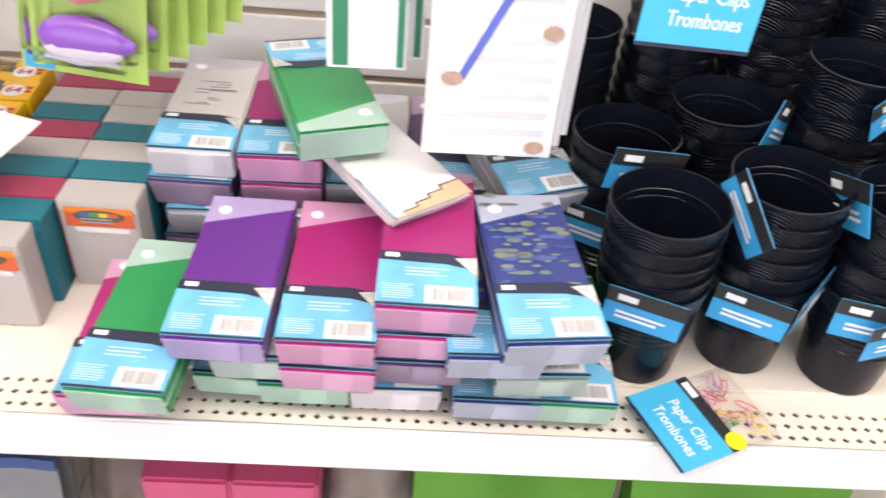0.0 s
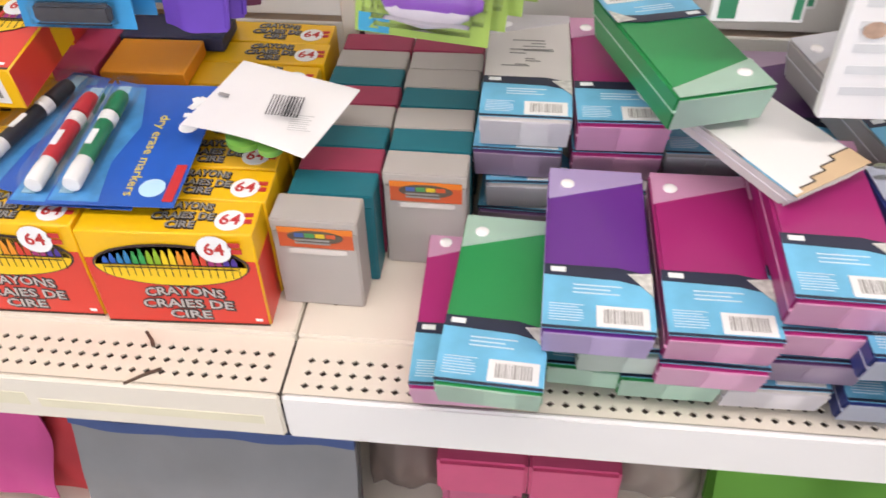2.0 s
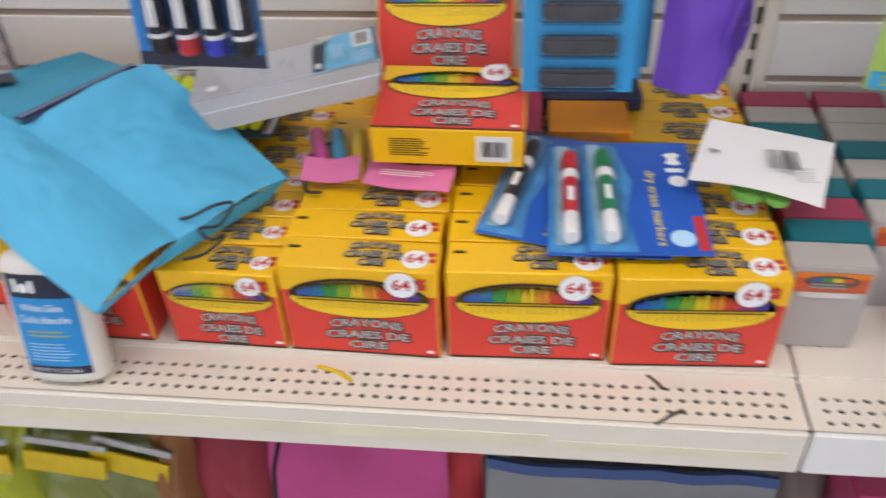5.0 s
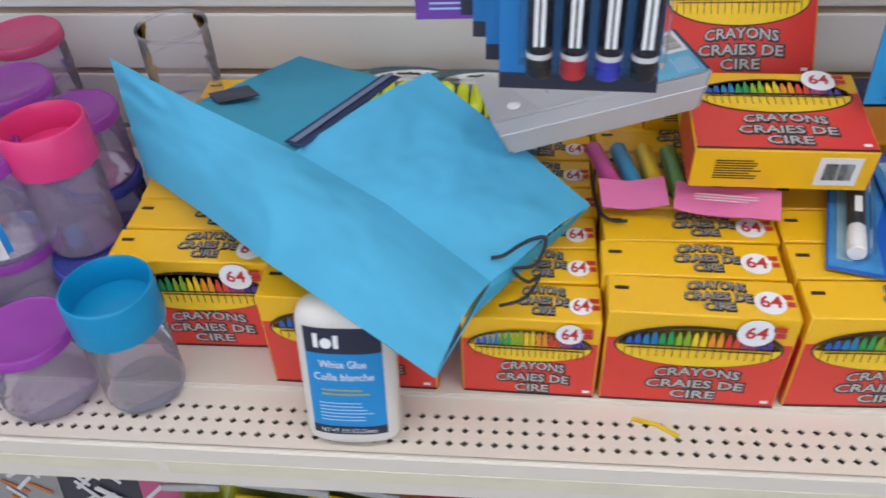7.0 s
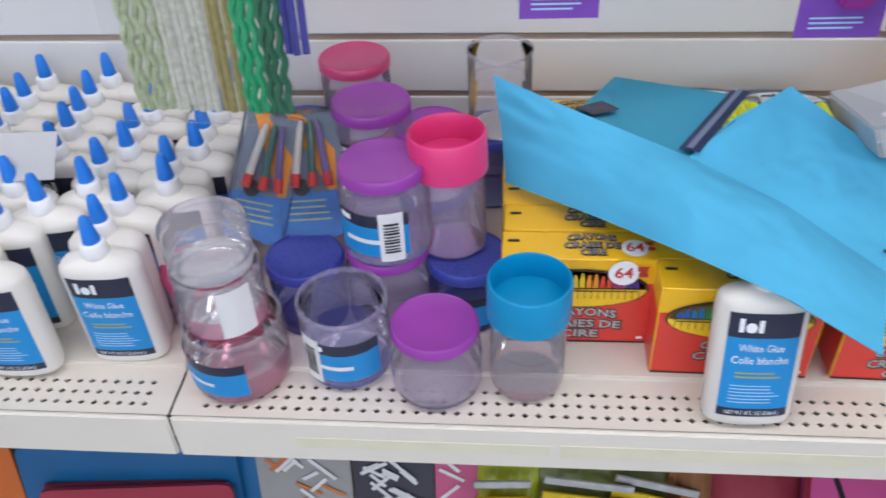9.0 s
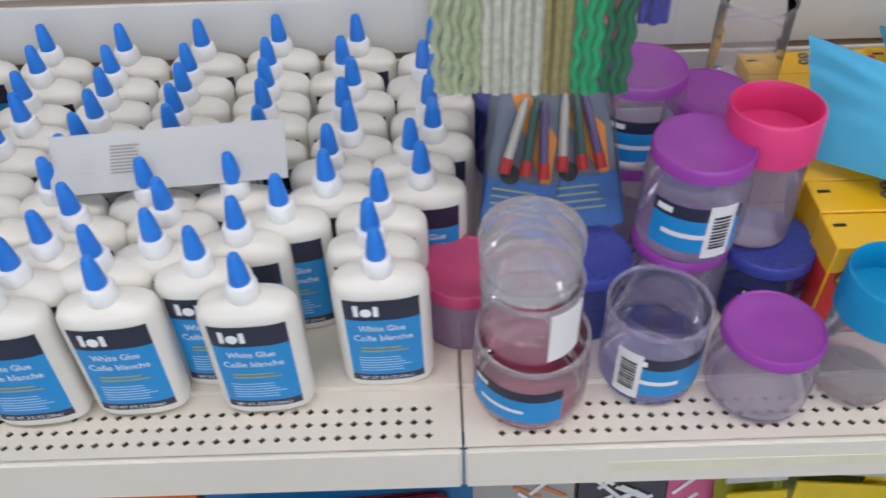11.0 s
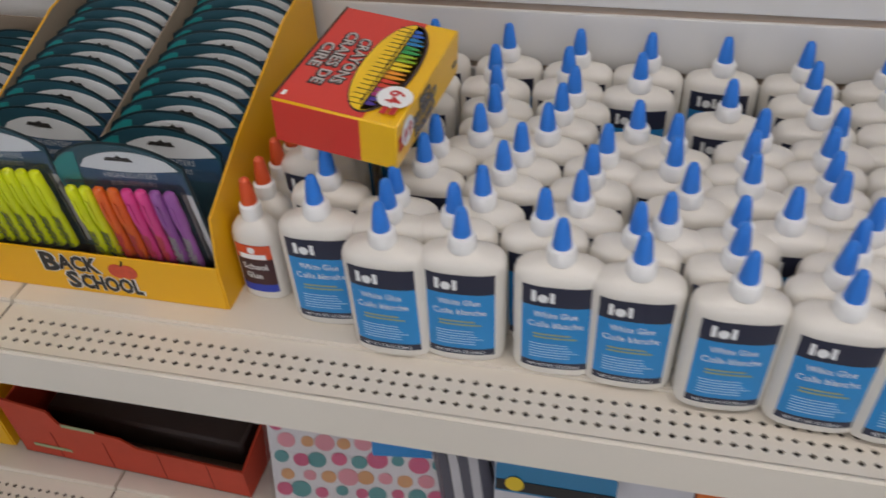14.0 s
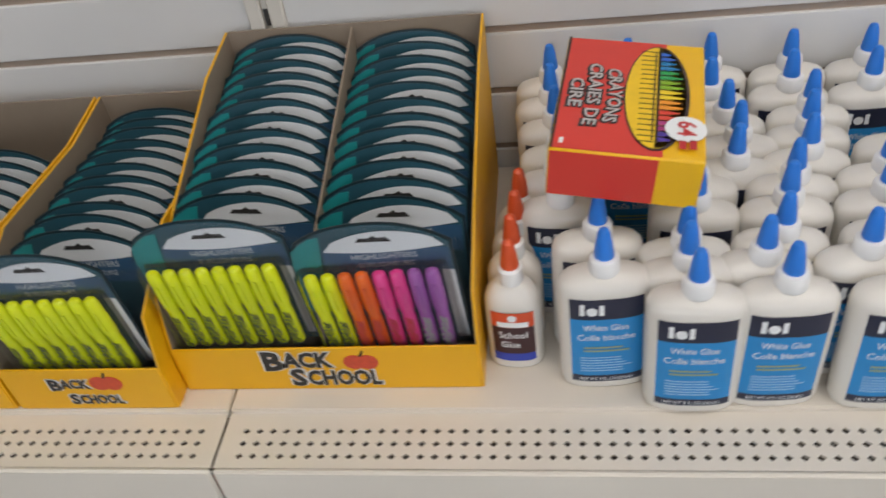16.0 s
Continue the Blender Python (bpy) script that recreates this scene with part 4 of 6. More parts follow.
case_stack(0.177, 0.106, ["pink", "green"], [1, -3], [(-0.029, 0.026), (0, 0)])
case_stack(0.2485, 0.131, ["green", "mist", "purple"], [-2, 1, -1], [(0.010, 0.030), (0.026, 0.016), (0, 0)])
case_stack(0.334, 0.132, ["green", "pink", "magenta"], [0, -1, 0], [(-0.022, 0.022), (0.002, 0.006), (0, 0)])
case_stack(0.412, 0.138, ["white", "plum", "pink", "magenta"], [1, 0, 0, -1], [(-0.022, 0.014), (-0.004, 0.012), (0, 0.006), (0, 0)])
case_stack(0.482, 0.116, ["blue leaf", "mist", "blue leaf"], [0, 3, 2], [(-0.002, 0.030), (0.026, 0.026), (-0.016, 0.010)])
case(0.546, 0.146, H + 0.0002, -1, "green")
case(0.500, 0.108, H + 3 * KH + 0.0022, 6, "blue", "leaf", (0, 0))
case_stack(0.188, 0.333, ["plum", "grey", "plum", "white script"], [-2, 2, -1, 0])
case_stack(0.268, 0.331, ["magenta", "grey", "magenta", "magenta"], [0, -2, 1, 2])
case_stack(0.350, 0.345, ["mist", "green", "grey"], [0, 2, 1])
case_stack(0.432, 0.345, ["grey", "blue leaf", "plum"], [0, 2, 1])
# a white pencil box with a stepped gold edge, askew on the stacks, and a green one lying over it
stair = pencil_case(pose(0.362, 0.232, H + 4 * KH + 0.003, 2, 0, 36) @ Matrix.Diagonal((1, 1, 0.45, 1)), "white", "white pencil case with a stepped gold edge")
part("stepped_edge", prism([(-KW / 2, -KL / 2 + 0.001), (KW / 2, -KL / 2 + 0.001), (KW / 2, -KL / 2 + 0.022), (0.018, -KL / 2 + 0.022), (0.018, -KL / 2 + 0.017), (0.002, -KL / 2 + 0.017), (0.002, -KL / 2 + 0.012), (-0.014, -KL / 2 + 0.012), (-0.014, -KL / 2 + 0.007), (-0.030, -KL / 2 + 0.007), (-0.030, -KL / 2 + 0.003), (-KW / 2, -KL / 2 + 0.003)], 0.0006, "xy", (0, 0, KH + 0.0024)), ink((0.62, 0.45, 0.28), "gold_board"), stair, "tan stepped edge")
part("step_line", join(plate(0.021, 0.0014, 0.028, -KL / 2 + 0.0225, KH + 0.0031), plate(0.0014, 0.005, 0.018, -KL / 2 + 0.0195, KH + 0.0031), plate(0.016, 0.0014, 0.010, -KL / 2 + 0.017, KH + 0.0031), plate(0.0014, 0.005, 0.002, -KL / 2 + 0.0145, KH + 0.0031),
                       plate(0.016, 0.0014, -0.006, -KL / 2 + 0.012, KH + 0.0031), plate(0.0014, 0.005, -0.014, -KL / 2 + 0.0095, KH + 0.0031), plate(0.016, 0.0014, -0.022, -KL / 2 + 0.007, KH + 0.0031)), KINK, stair)
part("cover_sheet", plate(KW - 0.002, KL - 0.004, 0, 0, KH + 0.0016), PAPER, stair, "plain white cover")
case(0.308, 0.283, H + 4 * KH + 0.024, 198, "green", tilt=(2, 0), label="green translucent pencil case lying across the stacks")
# a long pale case resting on the crayon boxes
case(-0.487, 0.318, H + CH + 0.026, 101, "glass", "script", (0, 0), "pale see-through pencil case leaning across the crayon boxes").matrix_basis = pose(-0.487, 0.292, 0.985) @ pose(0, 0, 0, 0, -12, 0) @ pose(0, 0, 0, 4, 0, 104)

# ---- frosted crayon cases, two files ----
def frosted_case(m, colour, h, label_on=False):
    names = {"teal": "teal", "red": "rose red", "frost": "clear"}
    c = thing("crayon_case", names[colour] + " frosted plastic crayon case standing in a file", "crayon case", "frosted crayon cases", m)
    part("shell", box(0.0735, 0.0342, h - 0.012, (0, 0.0172, 0), 0.0016, 2), FROST[colour], c)
    part("lid", box(0.0742, 0.0345, 0.0135, (0, 0.0172, h - 0.0135), 0.0012, 2), FROST[colour], c)
    if label_on:
        part("clear_band", upright(plate(0.050, 0.006), 0.002, -0.0006, h - 0.0335), ink((0.66, 0.62, 0.58), "clear_tape", 0.25), c)
        lab = part("label", upright(plate(0.064, 0.0215), 0.001, -0.0006, h - 0.0185), ink((0.60, 0.10, 0.03), "orange_red_ink"), c, "orange paper label")
        part("label_top", upright(plate(0.064, 0.006), 0.001, -0.0011, h - 0.0100), ink((0.75, 0.20, 0.02), "amber_ink"), lab)
        part("oval", upright(disc(0.024, 0, 0, 0, 0.0004, 24, 0.30), 0.001, -0.0014, h - 0.0165), ink((0.10, 0.08, 0.06), "brown_oval_ink"), lab)
        for k, col in enumerate(((0.05, 0.12, 0.35), (0.05, 0.28, 0.08), (0.70, 0.50, 0.03), (0.60, 0.10, 0.03))):
            part("crayon_print", upright(plate(0.0080, 0.0042), -0.0125 + 0.009 * k, -0.0019, h - 0.0145), ink(col, "crayon_print_ink"), lab)
        part("lettering", upright(bars(0.040, 0.007, 2, 0, 0, 0, 0.5, 4, False), 0.003, -0.0019, h - 0.0215), GREYINK, lab)
    return c


for x, y0, h, colours in ((0.018, 0.151, 0.1005, "frost teal red teal frost red teal frost red"), (0.104, 0.212, 0.1065, "frost teal frost teal frost frost red")):
    for k, colour in enumerate(colours.split()):
        frosted_case(pose(x + (0.0068 + 0.001 * (k % 3) if k and x < 0.05 else 0.001 * (k % 2)), y0 + 0.0350 * k, H, 0, 0, (k % 3 - 1) * 0.8), colour, h, k == 0)


# ---- black pencil cups ----
def cup_bm(h=0.115, r0=0.038, r1=0.050):
    wall = [(r0 - 0.002, 0), (r0, 0.002), (r0 + 0.0008, 0.01)]
    for k in range(6):
        z = h - 0.060 + 0.0068 * k
        r = r0 + (r1 - r0 - 0.0035) * z / (h - 0.022)
        wall += [(r - 0.0002, z - 0.0012), (r + 0.0007, z - 0.0005), (r + 0.0007, z + 0.0005), (r - 0.0002, z + 0.0012)]
    return lathe(wall + [(r1 - 0.0035, h - 0.020), (r1 - 0.0008, h - 0.018), (r1 - 0.0002, h - 0.003), (r1 + 0.0014, h - 0.0016), (r1 + 0.0014, h + 0.0008),
                         (r1 - 0.0004, h + 0.0010), (r1 - 0.003, h - 0.02), (r0 - 0.002, 0.004)], 36, cap_high=False)


cup_me = mesh_of(join(cup_bm(), lathe([(0.001, 0.0042), (0.037, 0.0042)], 36)), "cup", BLACKP)
CARDS = ink((0.02, 0.36, 0.70), "cyan_card")
NET = BLACKP.copy()
NET.name = "black_net_plastic"
net_nt = NET.node_tree
net_wave, net_bump, net_tc = net_nt.nodes.new("ShaderNodeTexWave"), net_nt.nodes.new("ShaderNodeBump"), net_nt.nodes.new("ShaderNodeTexCoord")
net_wave.wave_type, net_wave.bands_direction = "BANDS", "DIAGONAL"
net_wave.inputs["Scale"].default_value = 190
net_bump.inputs["Strength"].default_value, net_bump.inputs["Distance"].default_value = 1.0, 0.0012
net_nt.links.new(net_tc.outputs["Object"], net_wave.inputs["Vector"])
net_nt.links.new(net_wave.outputs["Fac"], net_bump.inputs["Height"])
net_nt.links.new(net_bump.outputs[0], net_nt.nodes["Principled BSDF"].inputs["Normal"])
net_me = mesh_of(lathe([(0.0474, 0.0945), (0.0494, 0.0975), (0.0500, 0.112)], 36, cap_low=False, cap_high=False), "net_band", NET)


def cup_stack(x, y, count, lean=(0, 0), tags=1, seed=0, side=()):
    r6 = random.Random(seed)
    base = pose(x, y, H, lean[0], lean[1], 0)
    for k in range(count):
        c = thing("pencil_cup", "black plastic pencil cup nested in a stack", "pencil cup", "stacked black pencil cups", base @ pose(0, 0, 0.0185 * k, 0, 0, r6.uniform(-40, 40)))
        part("cup", cup_me, BLACKP, c)
        part("net_band", net_me, NET, c, "fine diagonal netting round the cup")
        if k < tags:
            card_tag(c, r6.uniform(-14, 12), 0.084 - 0.030 * k, r6.uniform(-8, 8), k)
        if k == count - 1 and side:
            card_tag(c, side[0], 0.082, side[1], 5)


def card_tag(c, turn, z, tilt, seed):
    tag = part("hang_card", prism([(-0.034, 0), (0.034, 0), (0.034, 0.046), (-0.034, 0.046)], 0.0006, at=(0, 0, 0)), CARDS, c, "cyan card tag with a black header",
               m=pose(0, 0, 0, 0, 0, turn) @ pose(0, -0.0512, z, 6, tilt, 0))
    part("tag_header", prism([(-0.034, 0.028), (0.034, 0.028), (0.034, 0.046), (-0.034, 0.046)], 0.0005, at=(0, -0.0007, 0)), BLACKINK, tag)
    part("tag_print", upright(bars(0.046, 0.012, 2, 0, 0, 0, 0.5, seed, False), 0, -0.0010, 0.015), WHITEINK, tag)
    part("brand_mark", upright(plate(0.017, 0.007), -0.016, -0.0015, 0.037), WHITEINK, tag)


cup_stack(0.622, 0.153, 5, (1, -3), 1, 1)
cup_stack(0.728, 0.172, 6, (1, -3), 2, 2, (-78, 38))
cup_stack(0.826, 0.150, 6, (0, -2), 2, 3, (-66, -24))
cup_stack(0.602, 0.262, 5, (0, -2), 1, 4, (-28, 8))
cup_stack(0.706, 0.300, 6, (0, -3), 1, 5, (52, 30))
cup_stack(0.812, 0.285, 9, (0, -1), 1, 8, (30, -28))
cup_stack(0.925, 0.250, 10, (0, 0), 0, 10)
for cx, n, seed in ((0.560, 7, 6), (0.668, 9, 7), (0.776, 11, 9), (0.884, 12, 11), (0.992, 13, 12)):
    cup_stack(cx, 0.424, n, (0, 0), 0, seed)


# ---- paper clip packs ----
def clip_pack(m, label):
    p = thing("paper_clip_pack", label, "paper clips", "paper clip packs", m)
    part("pouch", box(0.118, 0.088, 0.012, (0, 0, 0), 0.005, 2), FILM, p, "clear pouch")
    r7 = random.Random(5)
    cols = [ink(c, "clip_wire", 0.3) for c in ((0.75, 0.1, 0.15), (0.85, 0.6, 0.05), (0.75, 0.75, 0.78), (0.15, 0.45, 0.2), (0.55, 0.15, 0.5))]
    for k in range(26):
        a = r7.uniform(0, 360)
        loop = [(0.011 * math.cos(t) , 0.0032 * math.sin(t), 0) for t in [i * math.pi / 6 for i in range(11)]]
        part("paper_clip", tube(loop, 0.0006, 5), cols[k % 5], p, m=pose(r7.uniform(0.010, 0.050), r7.uniform(-0.034, 0.034), r7.uniform(0.003, 0.010), r7.uniform(-20, 20), 0, a))
    card = part("card", prism([(-0.059, -0.043), (-0.002, -0.043), (-0.002, 0.043), (-0.059, 0.043)], 0.0006, "xy", (0, 0, 0.0125)), ink((0.03, 0.42, 0.68), "sky_card"), p, "sky blue card with white words")
    part("card_header", plate(0.013, 0.086, 0.0045, 0, 0.0127), BLACKINK, card)
    part("card_edge", plate(0.003, 0.086, -0.058, 0, 0.0133), NAVY, card)
    turn = Matrix.Rotation(radians(-90), 4, "Z")
    part("lettering", join(moved(letters("Paper Clips", 0.016, 0.006, 0.056), pose(-0.020, -0.004, 0.0135) @ turn), moved(letters("Trombones", 0.016, 0.006, 0.056), pose(-0.038, -0.004, 0.0135) @ turn)), WHITEINK, card)
    part("brand_mark", plate(0.007, 0.018, 0.0045, 0.028, 0.0134), WHITEINK, card)
    part("yellow_spot", disc(0.0095, 0.008, -0.034, 0.0134), ink((0.85, 0.66, 0.02), "yellow_spot_ink"), card, "round yellow sticker")
    return p


clip_pack(pose(0.672, 0.075, ZS + 0.001, 0, 0, 25) @ pose(0, 0, 0, 3, 0, 0), "loose pack of coloured paper clips lying on the shelf")
# marks on the shelf
solid("paper_scrap", prism([(-0.020, -0.002), (0, 0.001), (0.020, -0.003), (0.021, 0.001), (0.001, 0.005), (-0.020, 0.002)], 0.0012, "xy"), ink((0.75, 0.55, 0.02), "yellow_scrap"), "bent scrap of yellow paper on the shelf", "scrap", m=pose(-0.430, 0.092, ZS + 0.0002, 0, 0, -22))
for x, y, a, s in ((-0.129, 0.101, -52, 0.8), (-0.121, 0.060, 35, 1.2)):
    solid("tape_shred", prism([(-0.013 * s, -0.0016), (0, -0.0008), (0.013 * s, -0.002), (0.014 * s, 0.0012), (0.002, 0.0022), (-0.013 * s, 0.001)], 0.0012, "xy"), ink((0.09, 0.06, 0.045), "brown_shred"), "dark shred of old tape on the shelf", "tape scrap", m=pose(x, y, ZS + 0.0002, 0, 0, a))
solid("rust_spot", prism([(-0.006, -0.001), (0.001, -0.004), (0.007, 0.0), (0.003, 0.002), (0.004, 0.006), (-0.003, 0.003)], 0.0006, "xy"), ink((0.22, 0.13, 0.07), "rust", 0.9), "small brown rust spot on the shelf deck", "stain", m=pose(0.027, 0.155, H + 0.0002))


# ---- marker cards and the white card on the crayon boxes ----
MCARD = ink((0.015, 0.10, 0.46), "royal_blue_card", 0.3, var=0.35, scale=14)


MSKY = ink((0.05, 0.26, 0.56), "sky_blue_print", 0.3, var=0.6, scale=45)
MSKY2 = ink((0.34, 0.58, 0.76), "pale_sky_print", 0.3, var=0.4, scale=60)


def marker_card(m, tip):
    p = thing("marker_pack", tip + " dry erase marker on a royal blue card", "marker pack", "dry erase marker packs", m)
    part("card", box(0.108, 0.168, 0.0008, (0, 0, 0), 0.0003, 1), MCARD, p)
    part("pale_print", prism([(-0.052, -0.080), (-0.010, -0.080), (-0.016, -0.030), (-0.006, 0.02), (-0.020, 0.078), (-0.052, 0.078)], 0.0002, "xy", (0, 0, 0.0008)), MSKY, p, "lighter blue print under the pen")
    part("white_strip", plate(0.012, 0.150, -0.040, 0.004, 0.0011), MSKY2, p)
    mk = part("marker", moved(lathe([(0.0072, 0), (0.0078, 0.003), (0.0078, 0.022), (0.0072, 0.024), (0.0072, 0.082), (0.0078, 0.083)], 16), pose(-0.033, -0.070, 0.0095, -90, 0, 0)), NECK, p)
    col = {"black": (0.02, 0.02, 0.025), "red": (0.62, 0.03, 0.04), "green": (0.01, 0.22, 0.09)}[tip]
    cm = ink(col, tip + "_marker_plastic", 0.3, coat=0.2)
    part("marker_cap", moved(lathe([(0.0079, 0), (0.0082, 0.002), (0.0080, 0.022), (0.0066, 0.028), (0.003, 0.030)], 16), pose(-0.033, 0.013 + 0.012, 0.0095, -90, 0, 0)), cm, mk, tip + " cap")
    part("barrel_band", moved(lathe([(0.0075, 0), (0.0075, 0.050)], 16, cap_low=False, cap_high=False), pose(-0.033, -0.040, 0.0095, -90, 0, 0)), cm, mk)
    part("barrel_mark", plate(0.006, 0.020, -0.033, -0.016, 0.0171), WHITEINK, mk)
    part("cap_ring", moved(lathe([(0.0082, 0), (0.0082, 0.009)], 16), pose(-0.033, 0.013, 0.0095, -90, 0, 0)), NECK, mk)
    part("blister", box(0.030, 0.150, 0.018, (-0.034, 0.002, 0.001), 0.005, 2), FILM, p, "clear blister over the pen")
    turn = Matrix.Rotation(radians(-90), 4, "Z")
    part("lettering", moved(letters("dry erase markers", 0.013, 0.006, 0.108), pose(0.012, -0.018, 0.0012) @ turn), ink((0.78, 0.62, 0.05), "yellow_print"), p)
    part("brand_mark", join(moved(plate(0.020, 0.007), pose(0.036, 0.055, 0.0012, 0, 0, -62)), moved(plate(0.020, 0.007), pose(0.036, 0.055, 0.0016, 0, 0, -118)), disc(0.0085, 0.037, 0.020, 0.0012, n=16), plate(0.016, 0.006, 0.036, 0.037, 0.0012)), WHITEINK, p, "white logo shapes")
    part("red_block", plate(0.009, 0.046, 0.047, -0.055, 0.0012), REDINK, p)
    part("white_spot", disc(0.011, 0.030, -0.062, 0.0012), PALEINK, p)
    return p


marker_card(pose(-0.228, 0.238, H + CH + 0.008, 3, 0, -14), "black")
marker_card(pose(-0.180, 0.219, H + CH + 0.012, 3, 0, 0), "red")
marker_card(pose(-0.147, 0.218, H + CH + 0.0165, 3, 0, 2), "green")
wc = thing("white_card", "white card back with bar code, its corner torn", "card", m=pose(-0.036, 0.242, H + CH + 0.035, 4, 4, -14))
part("sheet", sheet(lambda a, b: Vector(((a - 0.5) * 0.118 + 0.008 * (b - 0.5), (b - 0.42) * 0.098, 0.006 * math.sin(3 * a) * (1 - b) + 0.004 * b * b)), 12, 8, 0.0008), PAPER, wc)
part("barcode", moved(bars(0.030, 0.028, 11, 0, 0, fill=0.5, seed=4), pose(0.016, 0.004, 0.0105, 0, 0, 12)), BLACKINK, wc)
part("small_print", moved(bars(0.020, 0.022, 8, 0, 0, fill=0.25, seed=2, vertical=False), pose(0.038, -0.010, 0.0088, 0, 0, 14)), mat("faded_print", (0.5, 0.5, 0.5), 0.6), wc)
part("hang_hole", plate(0.010, 0.004, -0.045, 0.004, 0.0050), GREYINK, wc)
part("ball_pack", join(disc(0.016, -0.008, -0.029, -0.010, 0.006, 18), disc(0.011, 0.018, -0.031, -0.010, 0.006, 18)), ink((0.16, 0.42, 0.08), "lime_plastic", 0.3), wc, "lime green toy under the card")

for x, y, col, w, d, lab in ((-0.190, 0.362, (0.95, 0.36, 0.015), 0.086, 0.066, "orange block of sticky notes on the crayon boxes"), (-0.262, 0.375, (0.62, 0.06, 0.16), 0.044, 0.090, "deep pink block of sticky notes on the crayon boxes"), (-0.185, 0.425, (0.03, 0.035, 0.10), 0.110, 0.05, "navy block of sticky notes by the wall")):
    nb = thing("note_block", lab, "sticky notes", m=pose(x, y, H + CH + 0.001, 0, 0, 1))
    part("pad", box(w, d, 0.016, (0, 0, 0), 0.0012, 1), ink(col, "note_paper", 0.6), nb)
    part("wrapper", box(w + 0.0015, d + 0.0015, 0.017, (0, 0, -0.0002), 0.002, 1), FILM, nb)

# pouch of pink and green pens
pp = thing("pen_pouch", "clear pouch of coloured pens with a pink paper strip", "pen pack", m=pose(-0.400, 0.270, H + CH + 0.001, 6, 0, -6))
part("pouch", box(0.150, 0.110, 0.015, (0.0, 0.015, 0), 0.005, 2), FILM, pp)
pinkp = ink((0.78, 0.20, 0.42), "pink_paper", var=0.15)
for sx, sw, sa in ((-0.046, 0.058, 10), (0.034, 0.088, -4)):
    part("paper_strip", moved(sheet(lambda a, b: Vector(((a - 0.5) * sw, (b - 0.5) * 0.032, 0.003 * math.sin(5 * a + sx * 90))), 10, 2, 0.0008), pose(sx, -0.026, 0.019, 8, 0, sa)), pinkp, pp, "crumpled pink paper strip")
part("print_line", bars(0.060, 0.010, 3, 0.036, -0.028, 0.0236, 0.25, 3, False), PAPER, pp)
for k, col in enumerate(((0.75, 0.1, 0.4), (0.05, 0.35, 0.6), (0.8, 0.6, 0.03), (0.15, 0.4, 0.12), (0.75, 0.1, 0.4))):
    part("pen", moved(lathe([(0.003, 0), (0.0074, 0.002), (0.0078, 0.005), (0.0078, 0.060), (0.005, 0.064)], 14), pose(-0.060 + 0.019 * k, -0.014, 0.010, -90, 0, 24 - 4 * k)), ink(col, "pen_plastic", 0.3), pp)

# loop of black cord
solid("cord_loop", tube([(-0.475 + 0.026 * math.cos(a) + 0.02 * math.sin(a * 0.5), 0.270 + 0.050 * math.sin(a), H + CH + 0.004 + 0.003 * math.sin(3 * a)) for a in [i * 0.22 for i in range(24)]], 0.0016, 6), CORD, "loop of thin black cord on the crayon boxes", "cord")


# ---- the turquoise drawstring bag ----
def lerp(p, q, t):
    return Vector(p).lerp(Vector(q), t)


def bent(points, n=6):
    """Smooth curve through the points."""
    out, p = [], [Vector(q) for q in points]
    p = [p[0]] + p + [p[-1]]
    for a, b, c, d in zip(p, p[1:], p[2:], p[3:]):
        for i in range(n):
            t = i / n
            out.append(0.5 * (2 * b + (c - a) * t + (2 * a - 5 * b + 4 * c - d) * t * t + (3 * b - a - 3 * c + d) * t ** 3))
    return out + [p[-1]]


def along(points, t):
    k = min(int(t * (len(points) - 1)), len(points) - 2)
    return lerp(points[k], points[k + 1], t * (len(points) - 1) - k)


def cloth(rail_a, rail_b, nu, nv, wrinkle, sag, seed, thick=0.0012):
    def at(u, v):
        p = along(rail_a, u).lerp(along(rail_b, u), v)
        n1 = noise.noise(Vector((u * 4 + seed, v * 2.2, seed)))
        n2 = noise.noise(Vector((u * 13, v * 7 + seed, 3.1)))
        hold = min(1.0, 5 * v * (1 - v) + 0.06)
        p.z += hold * wrinkle * (n1 + 0.45 * n2) + sag * math.sin(math.pi * v)
        p.y -= 0.5 * hold * wrinkle * n2
        return p
    return sheet(at, nu, nv, thick)


A_, B_, T_, D_, E_ = (-0.917, 0.298, 1.031), (-0.903, 0.267, 0.926), (-0.606, 0.036, 0.923), (-0.736, 0.215, 0.991), (-0.569, 0.135, 0.924)
R_, C_, S_, F_, G_ = (-0.487, 0.223, 0.934), (-0.631, 0.299, 1.019), (-0.668, 0.328, 0.993), (-0.782, 0.427, 0.964), (-0.835, 0.290, 0.995)
FOLD = [D_, (-0.655, 0.178, 0.966), E_]
bag = thing("drawstring_bag", "folded turquoise cloth drawstring bag lying over the crayon boxes", "bag")
part("front_panel", cloth([A_, (-0.828, 0.254, 1.012)] + FOLD, [B_, (-0.822, 0.196, 0.938), (-0.745, 0.122, 0.951), (-0.675, 0.069, 0.950), T_], 60, 24, 0.006, 0.013, 1.3), BAG, bag)
part("side_panel", cloth(FOLD, [C_, (-0.560, 0.264, 0.978), R_], 44, 30, 0.005, 0.004, 5.1), BAG, bag)
part("tuck", cloth([D_, (-0.690, 0.262, 1.002)], [(-0.700, 0.270, 0.985), C_], 16, 10, 0.001, 0.0, 3.3), BAG, bag)
# back panel and gusset take the darker cloth, with their shade painted in
part("back_panel", cloth([G_, F_, S_], [(-0.846, 0.263, 1.010), (-0.792, 0.238, 1.000), D_], 30, 16, 0.003, -0.004, 8.7), BAG_SHADE, bag)
